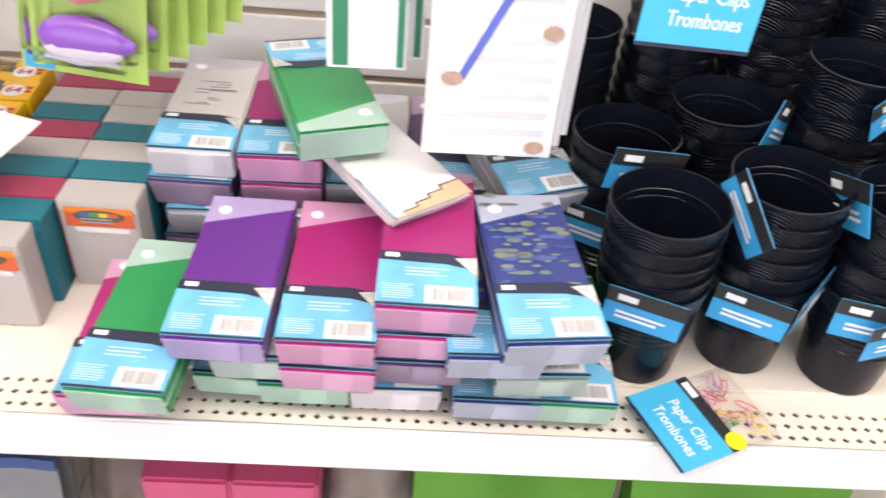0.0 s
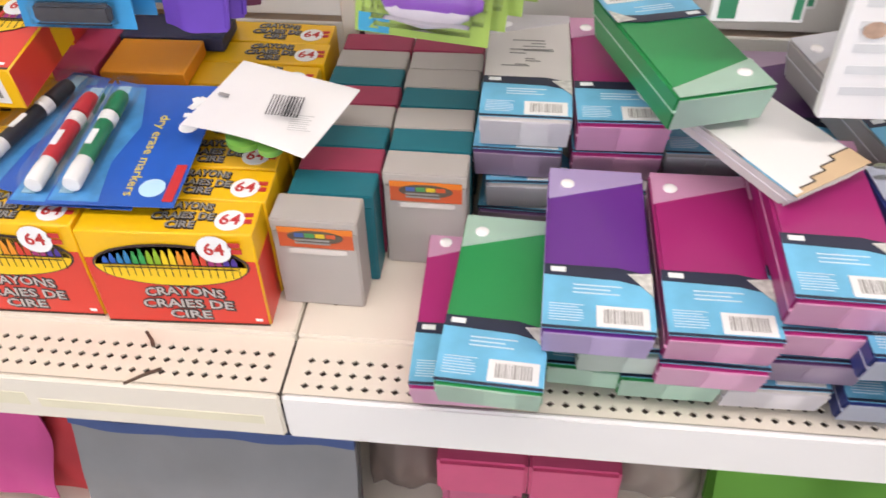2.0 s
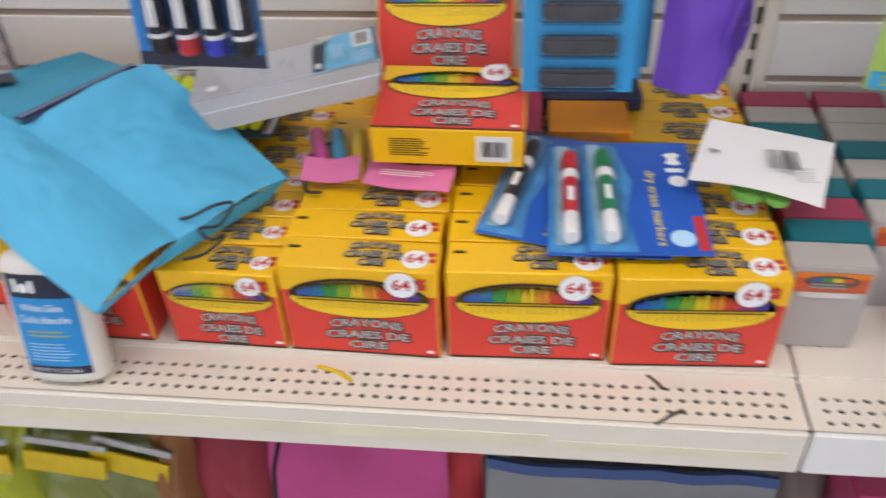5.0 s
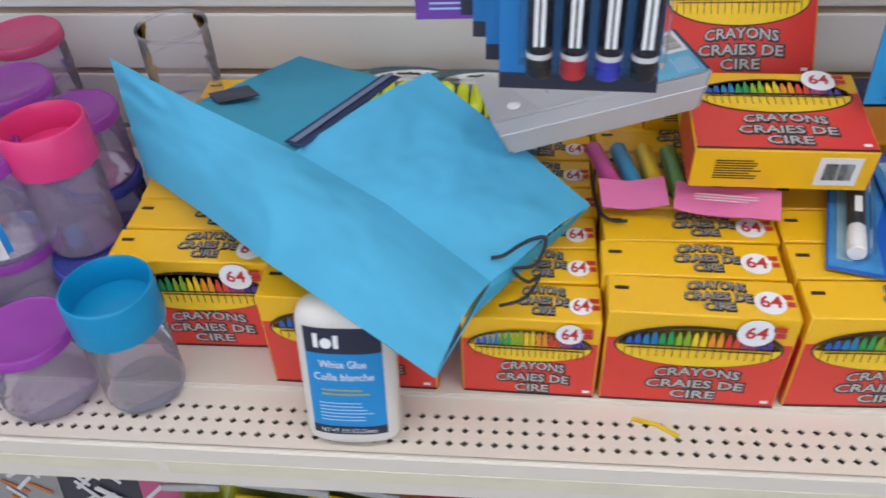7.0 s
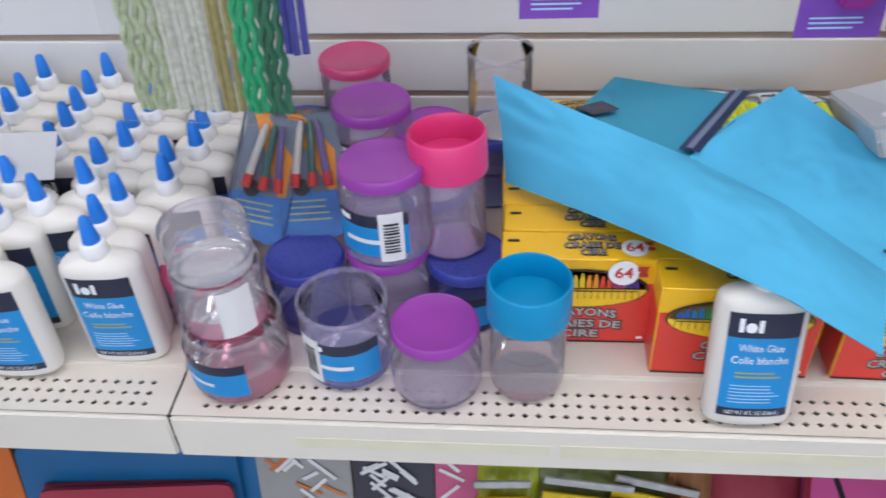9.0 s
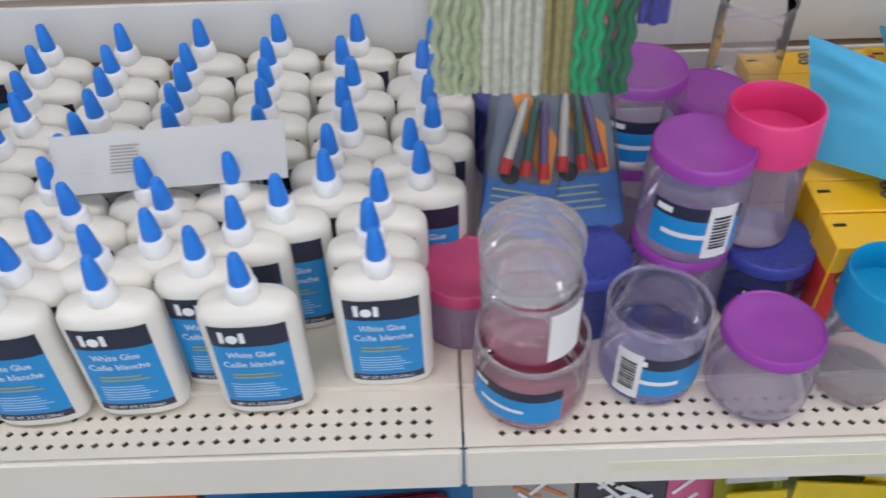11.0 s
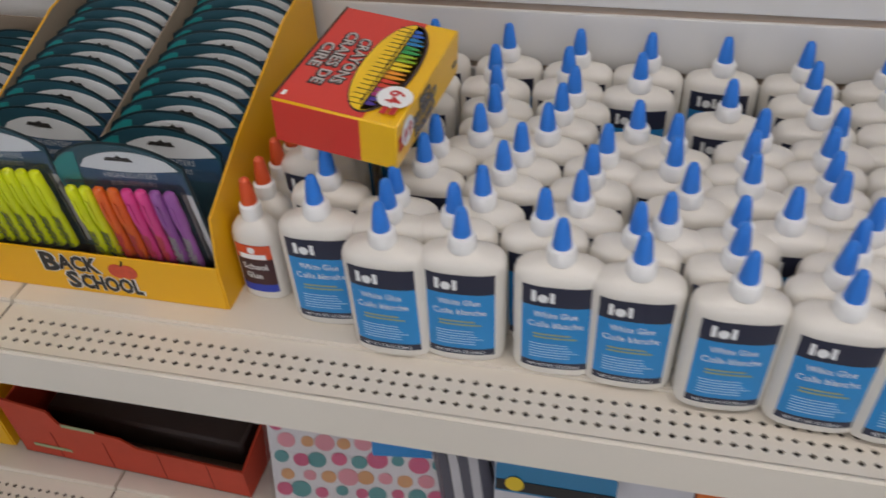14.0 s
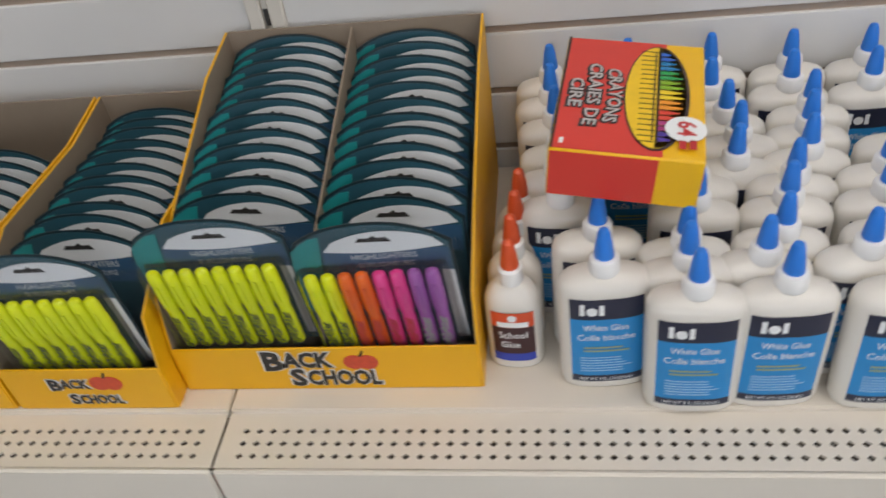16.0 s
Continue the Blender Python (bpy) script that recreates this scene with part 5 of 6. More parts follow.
part("gusset", cloth([E_, R_], [(-0.585, 0.104, 0.912), (-0.506, 0.214, 0.913)], 16, 6, 0.002, 0.0, 2.2), BAG_SHADE, bag)
part("lower_gusset", cloth([T_, E_], [(-0.606, 0.044, 0.916), (-0.580, 0.125, 0.913)], 8, 4, 0.001, 0.0, 2.9), BAG, bag)
strap = part("strap", cloth([(-0.677, 0.331, 0.998), (-0.745, 0.220, 0.998)], [(-0.660, 0.325, 0.999), (-0.728, 0.213, 0.998)], 16, 3, 0.001, 0.0, 1.0), mat("navy_webbing", (0.02, 0.035, 0.10), 0.7, bump=0.3, bscale=900), bag, "dark woven strap with a grey stripe")
part("stripe", cloth([(-0.671, 0.329, 1.0008), (-0.739, 0.218, 1.0003)], [(-0.666, 0.327, 1.0010), (-0.734, 0.2155, 1.0003)], 16, 1, 0.001, 0.0, 1.0, 0.0006), mat("grey_blue_stripe", (0.16, 0.20, 0.30), 0.7), strap)
part("sewn_tag", cloth([(-0.834, 0.296, 0.9970), (-0.806, 0.326, 0.9885)], [(-0.818, 0.278, 0.9985), (-0.790, 0.308, 0.9890)], 6, 4, 0.001, 0.0, 4.0, 0.0006), NAVY, bag, "navy sewn tag")
part("drawcord", tube(bent([(-0.570, 0.150, 0.936), (-0.560, 0.152, 0.937), (-0.548, 0.162, 0.939), (-0.536, 0.170, 0.940), (-0.526, 0.172, 0.938), (-0.534, 0.150, 0.930), (-0.552, 0.146, 0.928), (-0.540, 0.138, 0.922), (-0.530, 0.148, 0.920), (-0.542, 0.126, 0.916), (-0.562, 0.118, 0.914)]), 0.0016, 6), CORD, bag, "thin black drawcord")
# highlighter card and lime pens half hidden behind the bag
highlighter_pack(pose(-0.680, 0.330, H + CH + 0.004, -88, 0, 0), ["yellow"] * 8, True)
highlighter_pack(pose(-0.600, 0.318, H + CH + 0.008, -88, 0, 0), ["yellow"] * 8, True)


# ---- storage jars ----
def jar(x, y, z, r, h, lid, body=CLEAR, lid_h=0.014, tint=None, label=True, turn=0.0, text="", cap_r=1.03, lean=(0, 0), bar=True, hollow=0.0016, bar_at=0.10, swell=1.0):
    word = {"purple": "purple", "pink": "hot pink", "rose": "rose pink", "blue": "bright blue", "navy": "dark blue", "clear": "clear", "": "no"}[lid]
    j = thing("storage_jar", text or f"round clear plastic storage jar with {word} lid", "jar", "plastic storage jars", pose(x, y, z, lean[0], lean[1], turn))
    part("body", lathe([(r * 0.86 * swell, 0.0), (r * 0.96 * swell, 0.002), (r * swell, 0.008), (r * swell, h * 0.44), (r * 0.985 * swell, h * 0.47), (r * 0.985 * swell, h * 0.50), (r * swell, h * 0.53), (r * swell, h - 0.020), (r * (0.4 + 0.6 * swell), h - 0.011), (r * 0.97, h - 0.006), (r * 0.95, h)], 36, cap_high=False), body, j)
    part("mould_ring", lathe([(r * swell * 1.002, h * 0.60), (r * swell * 1.010, h * 0.61), (r * swell * 1.002, h * 0.62)], 36, cap_low=False, cap_high=False), body, j)
    part("base_plate", lathe([(r * 0.1, 0.002), (r * 0.9, 0.0025)], 36, cap_high=False), tint or body, j)
    if tint:
        part("tinted_foot", lathe([(r * 0.96, 0.0015), (r * 0.99, 0.005), (r * 0.992, h * 0.42)], 36, cap_low=False, cap_high=False), tint, j, "tinted lower half")
    if lid:
        lm, R = LIDS[lid], r * cap_r
        part("lid", lathe([(R * 0.97, h - 0.001), (R, h), (R, h + lid_h - 0.003), (R * 0.97, h + lid_h - 0.0006), (R * 0.935, h + lid_h), (R * 0.92, h + lid_h - 0.001), (R * 0.90, h + lid_h - hollow), (R * 0.3, h + lid_h - hollow), (0.001, h + lid_h - hollow)], 40, cap_low=False), lm, j, word + " screw lid")
        part("lid_rib", lathe([(R * 1.003, h + lid_h * 0.35), (R * 1.006, h + lid_h * 0.4), (R * 1.003, h + lid_h * 0.45)], 40, cap_low=False, cap_high=False), lm, j)
    else:
        part("rim", lathe([(r * 0.96, h - 0.002), (r * 1.02, h - 0.001), (r * 1.02, h + 0.002), (r * 0.95, h + 0.002), (r * 0.95, h - 0.002)], 36, cap_low=False, cap_high=False), body, j)
    if label:
        r *= swell

        def wrap(a0, a1, z0, z1, out):
            return sheet(lambda a, b: Vector(((r + out) * math.sin(a0 + (a1 - a0) * a), -(r + out) * math.cos(a0 + (a1 - a0) * a), z0 + (z1 - z0) * b)), 12, 1)
        lab = part("label", wrap(-0.95, 0.75, h * 0.18, h * 0.58, 0.0006), LBLUE, j, "cyan paper label")
        part("label_header", wrap(-0.95, 0.75, h * 0.58, h * 0.74, 0.0006), NAVY, lab)
        part("print_line", wrap(-0.7, 0.1, h * 0.36, h * 0.42, 0.0011), PAPER, lab)
        part("brand_mark", wrap(-0.85, -0.55, h * 0.63, h * 0.70, 0.0011), WHITEINK, lab)
        if bar:
            bl = part("barcode_label", wrap(bar_at, bar_at + 0.52, h * 0.12, h * 0.78, 0.0014), PAPER, j, "white bar code sticker")
            part("barcode", join(*[wrap(bar_at + 0.1, bar_at + 0.42, h * (0.24 + 0.042 * k), h * (0.24 + 0.042 * k + (0.022 if k % 3 else 0.03)), 0.0018) for k in range(10)]), BLACKINK, bl)
    return j


# tall stack with pink foot
jar(-1.160, 0.112, H, 0.0465, 0.070, "", CLEAR, tint=CLEARP, turn=-18, text="clear jar with a pink foot under a stack", bar=False, swell=1.05)
jar(-1.163, 0.114, H + 0.070, 0.0400, 0.062, "", CLEAR, tint=CLEARP, label=False, text="clear plastic jar with pink foot in a stack")
jar(-1.165, 0.116, H + 0.132, 0.0385, 0.034, "clear", CLEAR, label=False, lid_h=0.014, text="clear jar with clear screw lid topping a stack")
solid("price_sticker", sheet(lambda a, b: Vector((-1.163 + 0.0408 * math.sin(0.25 + 0.8 * a), 0.114 - 0.0408 * math.cos(0.25 + 0.8 * a), H + 0.078 + 0.052 * b)), 10, 1, 0.0005), PAPER, "white bar code sticker on a clear jar", "sticker")
jar(-1.055, 0.127, H, 0.0425, 0.083, "", CLEARV, tint=CLEARB, turn=12, text="open clear jar with a blue foot", bar_at=-1.15)
jar(-0.966, 0.106, H, 0.0400, 0.066, "purple", CLEAR, label=False, lid_h=0.010, swell=1.09)
jar(-0.880, 0.112, H, 0.0355, 0.085, "blue", CLEAR, label=False, lid_h=0.040, cap_r=1.08, text="tall clear jar with deep bright blue lid", hollow=0.027)
jar(-1.021, 0.205, H, 0.0410, 0.080, "purple", CLEARV, lid_h=0.011, label=False, swell=1.09)
jar(-1.019, 0.205, H + 0.091, 0.0405, 0.084, "purple", CLEARV, lid_h=0.012, turn=-6, swell=1.09)
jar(-0.941, 0.205, H, 0.0400, 0.066, "navy", CLEARB, lid_h=0.012, turn=10, bar=False)
jar(-0.955, 0.222, H + 0.078, 0.0340, 0.088, "pink", CLEARV, lid_h=0.040, cap_r=1.12, label=False, turn=35, text="tall clear jar with deep hot pink lid", lean=(-3, 0), hollow=0.027)
jar(-1.047, 0.325, H, 0.0410, 0.084, "purple", CLEARV, lid_h=0.011, label=False)
jar(-1.046, 0.325, H + 0.095, 0.0410, 0.078, "purple", CLEARV, lid_h=0.012, turn=8, bar=False, swell=1.09)
jar(-1.080, 0.425, H, 0.0410, 0.084, "rose", CLEARV, lid_h=0.011, label=False)
jar(-1.079, 0.425, H + 0.095, 0.0400, 0.080, "rose", CLEARV, lid_h=0.012, label=False)
jar(-0.982, 0.318, H, 0.0400, 0.072, "navy", CLEARB, lid_h=0.011, label=False)
jar(-0.982, 0.318, H + 0.083, 0.0390, 0.066, "purple", CLEARV, lid_h=0.011, label=False)
jar(-1.150, 0.425, H, 0.0430, 0.088, "navy", CLEARB, lid_h=0.012, label=False)
jar(-1.213, 0.190, H, 0.0400, 0.058, "rose", CLEARV, lid_h=0.013, label=False)
jar(-0.925, 0.425, H, 0.0400, 0.084, "navy", CLEARB, lid_h=0.011, label=False)
jar(-0.912, 0.425, H + 0.095, 0.0370, 0.098, "", CLEAR, label=False, text="tall open clear jar by the wall")
jar(-1.105, 0.195, H, 0.0390, 0.070, "navy", CLEARB, lid_h=0.010, label=False)


# craft brush packs leaning on the jars
def brush_pack(m):
    p = thing("craft_knife_pack", "clear pack of craft tools with a blue foot, leaning", "craft pack", "craft tool packs", m)
    part("backing_card", box(0.064, 0.0008, 0.130, (0, 0, 0)), ink((0.15, 0.18, 0.24), "slate_card"), p)
    part("blue_foot", prism([(-0.033, 0.0), (-0.016, -0.003), (0.0, 0.001), (0.016, -0.003), (0.033, 0.002), (0.032, 0.050), (0.010, 0.046), (-0.012, 0.050), (-0.032, 0.046)], 0.0012, at=(0, -0.0022, 0)), ink((0.03, 0.14, 0.42), "blue_foot_card", var=0.5, scale=60), p, "blue printed foot")
    part("foot_print", upright(bars(0.052, 0.026, 4, 0, 0, 0, 0.28, 7, False), 0, -0.0029, 0.028), GOLDINK, p)
    part("orange_edge", prism([(0.018, 0.046), (0.025, 0.046), (0.025, 0.09), (-0.01, 0.13), (-0.025, 0.13)], 0.0006, at=(0, -0.0012, 0)), ink((0.80, 0.28, 0.02), "orange_edge_ink"), p)
    for k, (dx, col) in enumerate(((-0.018, (0.55, 0.52, 0.48)), (0.001, (0.03, 0.10, 0.09)), (0.018, (0.12, 0.08, 0.22)))):
        tool = part("tool", moved(lathe([(0.0035, 0), (0.0045, 0.01), (0.004, 0.06), (0.002, 0.07)], 10), pose(dx, -0.006, 0.052, 0, 8 - 8 * k, 0)), ink(col, "tool_handle", 0.3), p)
        part("red_grip", moved(lathe([(0.0052, 0), (0.0052, 0.014)], 10), pose(dx, -0.006, 0.052, 0, 8 - 8 * k, 0)), REDINK, tool)
    part("round_mark", upright(disc(0.009), -0.012, -0.0022, 0.052), BLACKINK, p)
    part("film", box(0.066, 0.014, 0.132, (0, -0.006, 0), 0.003, 1), FILM, p)
    return p


b0 = brush_pack(pose(-1.166, 0.226, H + 0.074, -40, 7, -8))
copy_thing(b0, pose(-1.100, 0.229, H + 0.076, -40, -3, 3))
copy_thing(b0, pose(-1.163, 0.250, H + 0.066, -40, 4, -4))
copy_thing(b0, pose(-1.098, 0.252, H + 0.066, -40, -2, 2))


# ---- hanging goods on hooks ----
def hook(x, y, z):
    h = thing("peg_hook", "thin zinc peg hook in the slatted wall", "hook", "peg hooks", pose(x, WALL, z))
    part("rod", tube([(0, 0, 0), (0, y - WALL, 0.0), (0, y - WALL - 0.006, 0.002), (0, y - WALL - 0.010, 0.010)], 0.0022, 8), STEEL, h)
    part("plate", box(0.022, 0.002, 0.03, (0, -0.001, -0.012), 0.001, 1), STEEL, h)


STEMS = [((0.50, 0.56, 0.34), 5, "braided"), ((0.76, 0.72, 0.56), 6, "plain"), ((0.40, 0.33, 0.12), 3, "plain"), ((0.01, 0.42, 0.16), 3, "braided"), ((0.01, 0.16, 0.07), 3, "braided"), ((0.05, 0.05, 0.32), 3, "plain")]
st = thing("tinsel_stem_pack", "hanging clear pack of glitter craft stems in greens and cream", "craft pack", m=pose(-1.160, 0.200, 1.044, -3, 0, -3))
kx, nst = -0.078, 0
for col, count, sort in STEMS:
    sm = mat("tinsel", col, 0.35, var=0.5, scale=180, bump=0.6, bscale=500)
    for k in range(count):
        kx += 0.0072
        pts = [(kx + (0.0016 * math.sin(z * 260 + k) if sort == "braided" else 0), -0.003 * (k % 2), 0.003 + (0.055 if col[2] > 0.3 and col[0] < 0.1 else 0) + z) for z in [i * 0.004 for i in range(66)]]
        part("stem", tube(pts, 0.0038, 6), sm, st)
part("film", box(0.180, 0.0008, 0.30, (0.004, -0.010, -0.006)), FILM, st, "clear hanging pouch")
hook(-1.163, 0.192, 1.36)


def blue_marker_pack(m, front=True):
    p = thing("marker_set", "blue hanging card of black bodied markers", "marker pack", "hanging marker sets", m)
    part("card", box(0.122, 0.001, 0.170, (0, 0, 0)), ink((0.01, 0.20, 0.55), "bright_blue_card", 0.3, var=0.2), p)
    part("foot_strip", box(0.122, 0.0006, 0.011, (0, -0.001, 0.0)), NAVY, p)
    if front:
        for k, col in enumerate(((0.015, 0.015, 0.02), (0.55, 0.03, 0.04), (0.04, 0.05, 0.5), (0.015, 0.015, 0.02))):
            mk = part("marker", lathe([(0.0092, 0.0), (0.0098, 0.003), (0.0098, 0.12), (0.007, 0.125)], 18, at=(-0.030 + 0.026 * k, -0.0115, 0.016)), ink((0.010, 0.012, 0.026), "navy_black_barrel", 0.25, coat=0.3), p)
            part("white_ring", lathe([(0.0100, 0.0), (0.0101, 0.001), (0.0100, 0.0035)], 18, at=(-0.030 + 0.026 * k, -0.0115, 0.0285)), NECK, mk)
            part("end_cap", lathe([(0.0086, -0.0005), (0.0101, 0.002), (0.0101, 0.013)], 18, at=(-0.030 + 0.026 * k, -0.0115, 0.0155)), ink(col, "end_cap_plastic", 0.3), mk)
            part("barrel_mark", upright(moved(bars(0.056, 0.010, 2, 0, 0, fill=0.6, seed=k, vertical=False), pose(0, 0, 0, 0, 0, 90)), -0.030 + 0.026 * k, -0.0218, 0.066), WHITEINK, mk)
        part("blister", box(0.108, 0.022, 0.135, (0.009, -0.0105, 0.017), 0.006, 2), FILM, p)
    return p


blue_marker_pack(pose(-0.512, 0.152, 1.090, -6, 0, -3) @ Matrix.Diagonal((0.86, 1, 1, 1)))
for k in range(3):
    blue_marker_pack(pose(-0.522 - 0.010 * k, 0.176 + 0.022 * k, 1.098 + 0.006 * k, -6, 0, -3) @ Matrix.Diagonal((0.86, 1, 1, 1)), False)
hook(-0.52, 0.150, 1.262)
lp = thing("lead_refill_pack", "cyan hanging card of pencil lead tubes in blisters", "lead pack", m=pose(-0.210, 0.288, 0.998, -5, 0, 1))
part("card", box(0.104, 0.001, 0.170, (0, 0, 0)), ink((0.02, 0.30, 0.62), "cyan_hang_card", 0.3, var=0.15), lp)
for k in range(4):
    part("lead_tube", moved(box(0.070, 0.010, 0.017, (0.0, -0.006, 0.008 + 0.032 * k), 0.003, 2), Matrix.Identity(4)), ink((0.06, 0.06, 0.07), "lead_tube_plastic", 0.2, var=0.5, scale=60), lp, "dark tube of pencil leads")
    part("blister", box(0.080, 0.014, 0.024, (0.0, -0.0075, 0.0045 + 0.032 * k), 0.004, 2), FILM, lp)
for k in range(2):
    c2 = thing("lead_refill_pack", "cyan hanging card of pencil lead tubes in blisters", "lead pack", m=pose(-0.200 + 0.010 * k, 0.312 + 0.024 * k, 1.000, -5, 0, 1))
    part("card", box(0.104, 0.001, 0.170, (0, 0, 0)), ink((0.02, 0.26, 0.56), "cyan_hang_card", 0.3, var=0.15), c2)
hook(-0.205, 0.285, 1.16)
MAROON = mat("maroon_cloth", (0.10, 0.01, 0.04), 0.65, var=0.2, bump=0.3, bscale=700)
PURP = mat("purple_cloth", (0.13, 0.05, 0.42), 0.65, var=0.15, bump=0.3, bscale=700)
for k in range(4):
    pz = thing("zip_pouch", ("purple" if k < 2 else "dark maroon") + " fabric zip pouch hanging from a hook", "pouch", "hanging zip pouches", pose(-0.108 + 0.010 * k, 0.300 + 0.020 * k, 0.996 + 0.004 * k, -4, 2, -8))
    part("fabric", sheet(lambda a, b: Vector(((a - 0.5) * 0.060, -0.010 * math.sin(math.pi * a) + 0.004 * noise.noise(Vector((a * 3, b * 4, k))), b * 0.18)), 10, 16, 0.003), PURP if k < 2 else MAROON, pz)
    part("zip_edge", tube([(0.030, 0.0, 0.004), (0.033, -0.002, 0.03), (0.029, -0.004, 0.06), (0.034, -0.002, 0.09), (0.03, 0, 0.16)], 0.0026, 6), PURP, pz)
hook(-0.105, 0.296, 1.17)
for x, w, z in ((-0.856, 0.074, 1.086), (-0.800, 0.030, 1.104), (-0.600, 0.078, 1.066), (-0.660, 0.050, 1.104)):
    hc = thing("hang_card", "bottom of a purple hanging card", "card", "purple hanging cards", pose(x, 0.305, z, -3, 0, 2))
    part("card", box(w, 0.001, 0.12, (0, 0, 0)), ink((0.20, 0.06, 0.42), "violet_card", var=0.2), hc)
    part("print_line", upright(bars(w * 0.7, 0.014, 3, 0, 0, 0, 0.35, 3, False), 0, -0.0005, 0.014), PALEINK, hc)
    part("goods", box(w * 0.4, 0.014, 0.05, (w * 0.1, -0.008, 0.030), 0.004, 2), ink((0.02, 0.25, 0.6) if x < -0.8 else (0.35, 0.03, 0.3), "toy_plastic", 0.3), hc)
for x, z in ((-0.84, 1.21), (-0.63, 1.19)):
    hook(x, 0.302, z)

# sea creature erasers on lime cards
LIME = ink((0.34, 0.50, 0.10), "lime_card", 0.35, var=0.2)
for k in range(6):
    wp = thing("eraser_pack", "lime card with a purple sea creature eraser under film", "eraser pack", "lime eraser packs", pose(0.098 + 0.013 * k, 0.266 + 0.022 * k, 1.012 + 0.003 * k, -8, 4, -4))
    part("card", box(0.112, 0.001, 0.17, (0, 0, 0)), LIME, wp)
    tag = part("count_tag", box(0.026, 0.0006, 0.016, (-0.040, -0.001, 0.001)), ink((0.02, 0.32, 0.55), "cyan_tag"), wp)
    part("numeral", upright(letters("2", 0.014, 0.02, 0.008), -0.040, -0.0018, 0.009), LIME, tag)
    if k < 2:
        toy = part("eraser", lathe([(0.003, -0.042), (0.012, -0.036), (0.019, -0.022), (0.021, -0.004), (0.018, 0.016), (0.010, 0.032), (0.004, 0.042)], 18), ink((0.26, 0.08, 0.48), "purple_rubber", 0.3, coat=0.3), wp, "purple rubber eraser", m=pose(0.008, -0.012, 0.038, 0, 90, 0) @ Matrix.Diagonal((1, 0.6, 1, 1)))
        part("pale_belly", lathe([(0.003, -0.036), (0.012, -0.026), (0.016, -0.004), (0.012, 0.018), (0.003, 0.032)], 16), ink((0.6, 0.55, 0.62), "pale_rubber", 0.35), wp, m=pose(0.008, -0.015, 0.029, 0, 90, 0) @ Matrix.Diagonal((0.9, 0.6, 1, 1)))
        part("pink_eraser", lathe([(0.003, -0.03), (0.016, -0.018), (0.02, 0.0), (0.014, 0.018), (0.004, 0.03)], 16), ink((0.8, 0.28, 0.3), "coral_rubber", 0.35), wp, m=pose(0.004, -0.012, 0.088, 0, 90, 0) @ Matrix.Diagonal((1, 0.6, 1, 1)))
        part("film", box(0.098, 0.030, 0.14, (0.003, -0.015, 0.014), 0.010, 2), FILM, wp)
hook(0.11, 0.265, 1.175)

# striped card, ruled notepads, hanging clip pack
for k in range(2):
    sc = thing("striped_card_pack", "white card pack with dark green stripes, hanging", "card pack", "striped card packs", pose(0.351 + 0.014 * k, 0.232 + 0.022 * k, 1.056, -2, 0, 2))
    part("card", box(0.067, 0.006, 0.13, (0, 0, 0), 0.001, 1), PAPER, sc)
    for sx, sw in ((-0.022, 0.013), (0.028, 0.006)):
        part("green_stripe", box(sw, 0.0006, 0.124, (sx, -0.0034, 0.003)), ink((0.02, 0.20, 0.10), "green_stripe_ink"), sc)
    part("top_band", box(0.067, 0.0008, 0.02, (0, -0.0036, 0.062)), ink((0.03, 0.30, 0.55), "blue_band_ink"), sc)
hook(0.352, 0.23, 1.175)
for k in range(3):
    npd = thing("list_notepad", "white ruled notepad with a blue pencil and shells printed", "notepad", "ruled notepads", pose(0.457 + 0.010 * k, 0.198 + 0.020 * k, 1.000, -4, 1, 3))
    part("pad", box(0.112, 0.010, 0.20, (0, 0, 0), 0.001, 1), PAPER, npd)
    if k == 0:
        for j in range(9):
            part("ruled_line", box(0.094, 0.0005, 0.0065, (0, -0.0053, 0.020 + 0.0165 * j)), ink((0.62, 0.63, 0.64), "grey_rule_ink"), npd)
        part("pencil_drawing", prism([(-0.032, 0.072), (-0.026, 0.069), (0.012, 0.150), (0.006, 0.153)], 0.0005, at=(0, -0.0061, 0)), ink((0.10, 0.14, 0.50), "blue_pencil_ink"), npd)
        for sx, sz in ((-0.036, 0.070), (0.040, 0.010), (0.041, 0.112)):
            part("shell_drawing", upright(disc(0.009, 0, 0, 0, 0.0005, 9, 0.7), sx, -0.0063, sz), ink((0.45, 0.30, 0.22), "shell_ink", var=0.4, scale=150), npd)
hook(0.455, 0.195, 1.195)
up = Matrix(((0, -1, 0, 0), (0, 0, -1, 0), (1, 0, 0, 0), (0, 0, 0, 1)))
for k in range(2):
    clip_pack(pose(0.594 + 0.012 * k, 0.168 + 0.030 * k, 1.188 + 0.004 * k, -6, 3, 2) @ up, "pack of paper clips hanging from a hook")
hook(0.596, 0.16, 1.258)
# clear case end seen under the notepads
case(0.492, 0.300, H + 0.118, 20, "grey", "", (6, 0), "pale clear pencil case behind the notepads")

# torn cardboard strip lying on the glue caps
ps = thing("cardboard_strip", "pale cardboard strip with a bar code on the glue bottles", "cardboard", m=pose(-1.462, 0.243, H + 0.159, 40, -1, 3.5))
part("strip", box(0.200, 0.052, 0.0012, (0, 0, 0), 0.0004, 1), mat("pale_board", (0.52, 0.52, 0.52), 0.7, var=0.05), ps)
part("barcode", bars(0.026, 0.026, 9, -0.036, 0.002, 0.0014, 0.5, 6, False), GREYINK, ps)
part("print_line", bars(0.022, 0.02, 5, -0.072, 0.0, 0.0014, 0.3, 2, False), ink((0.5, 0.5, 0.5), "faint_ink"), ps)


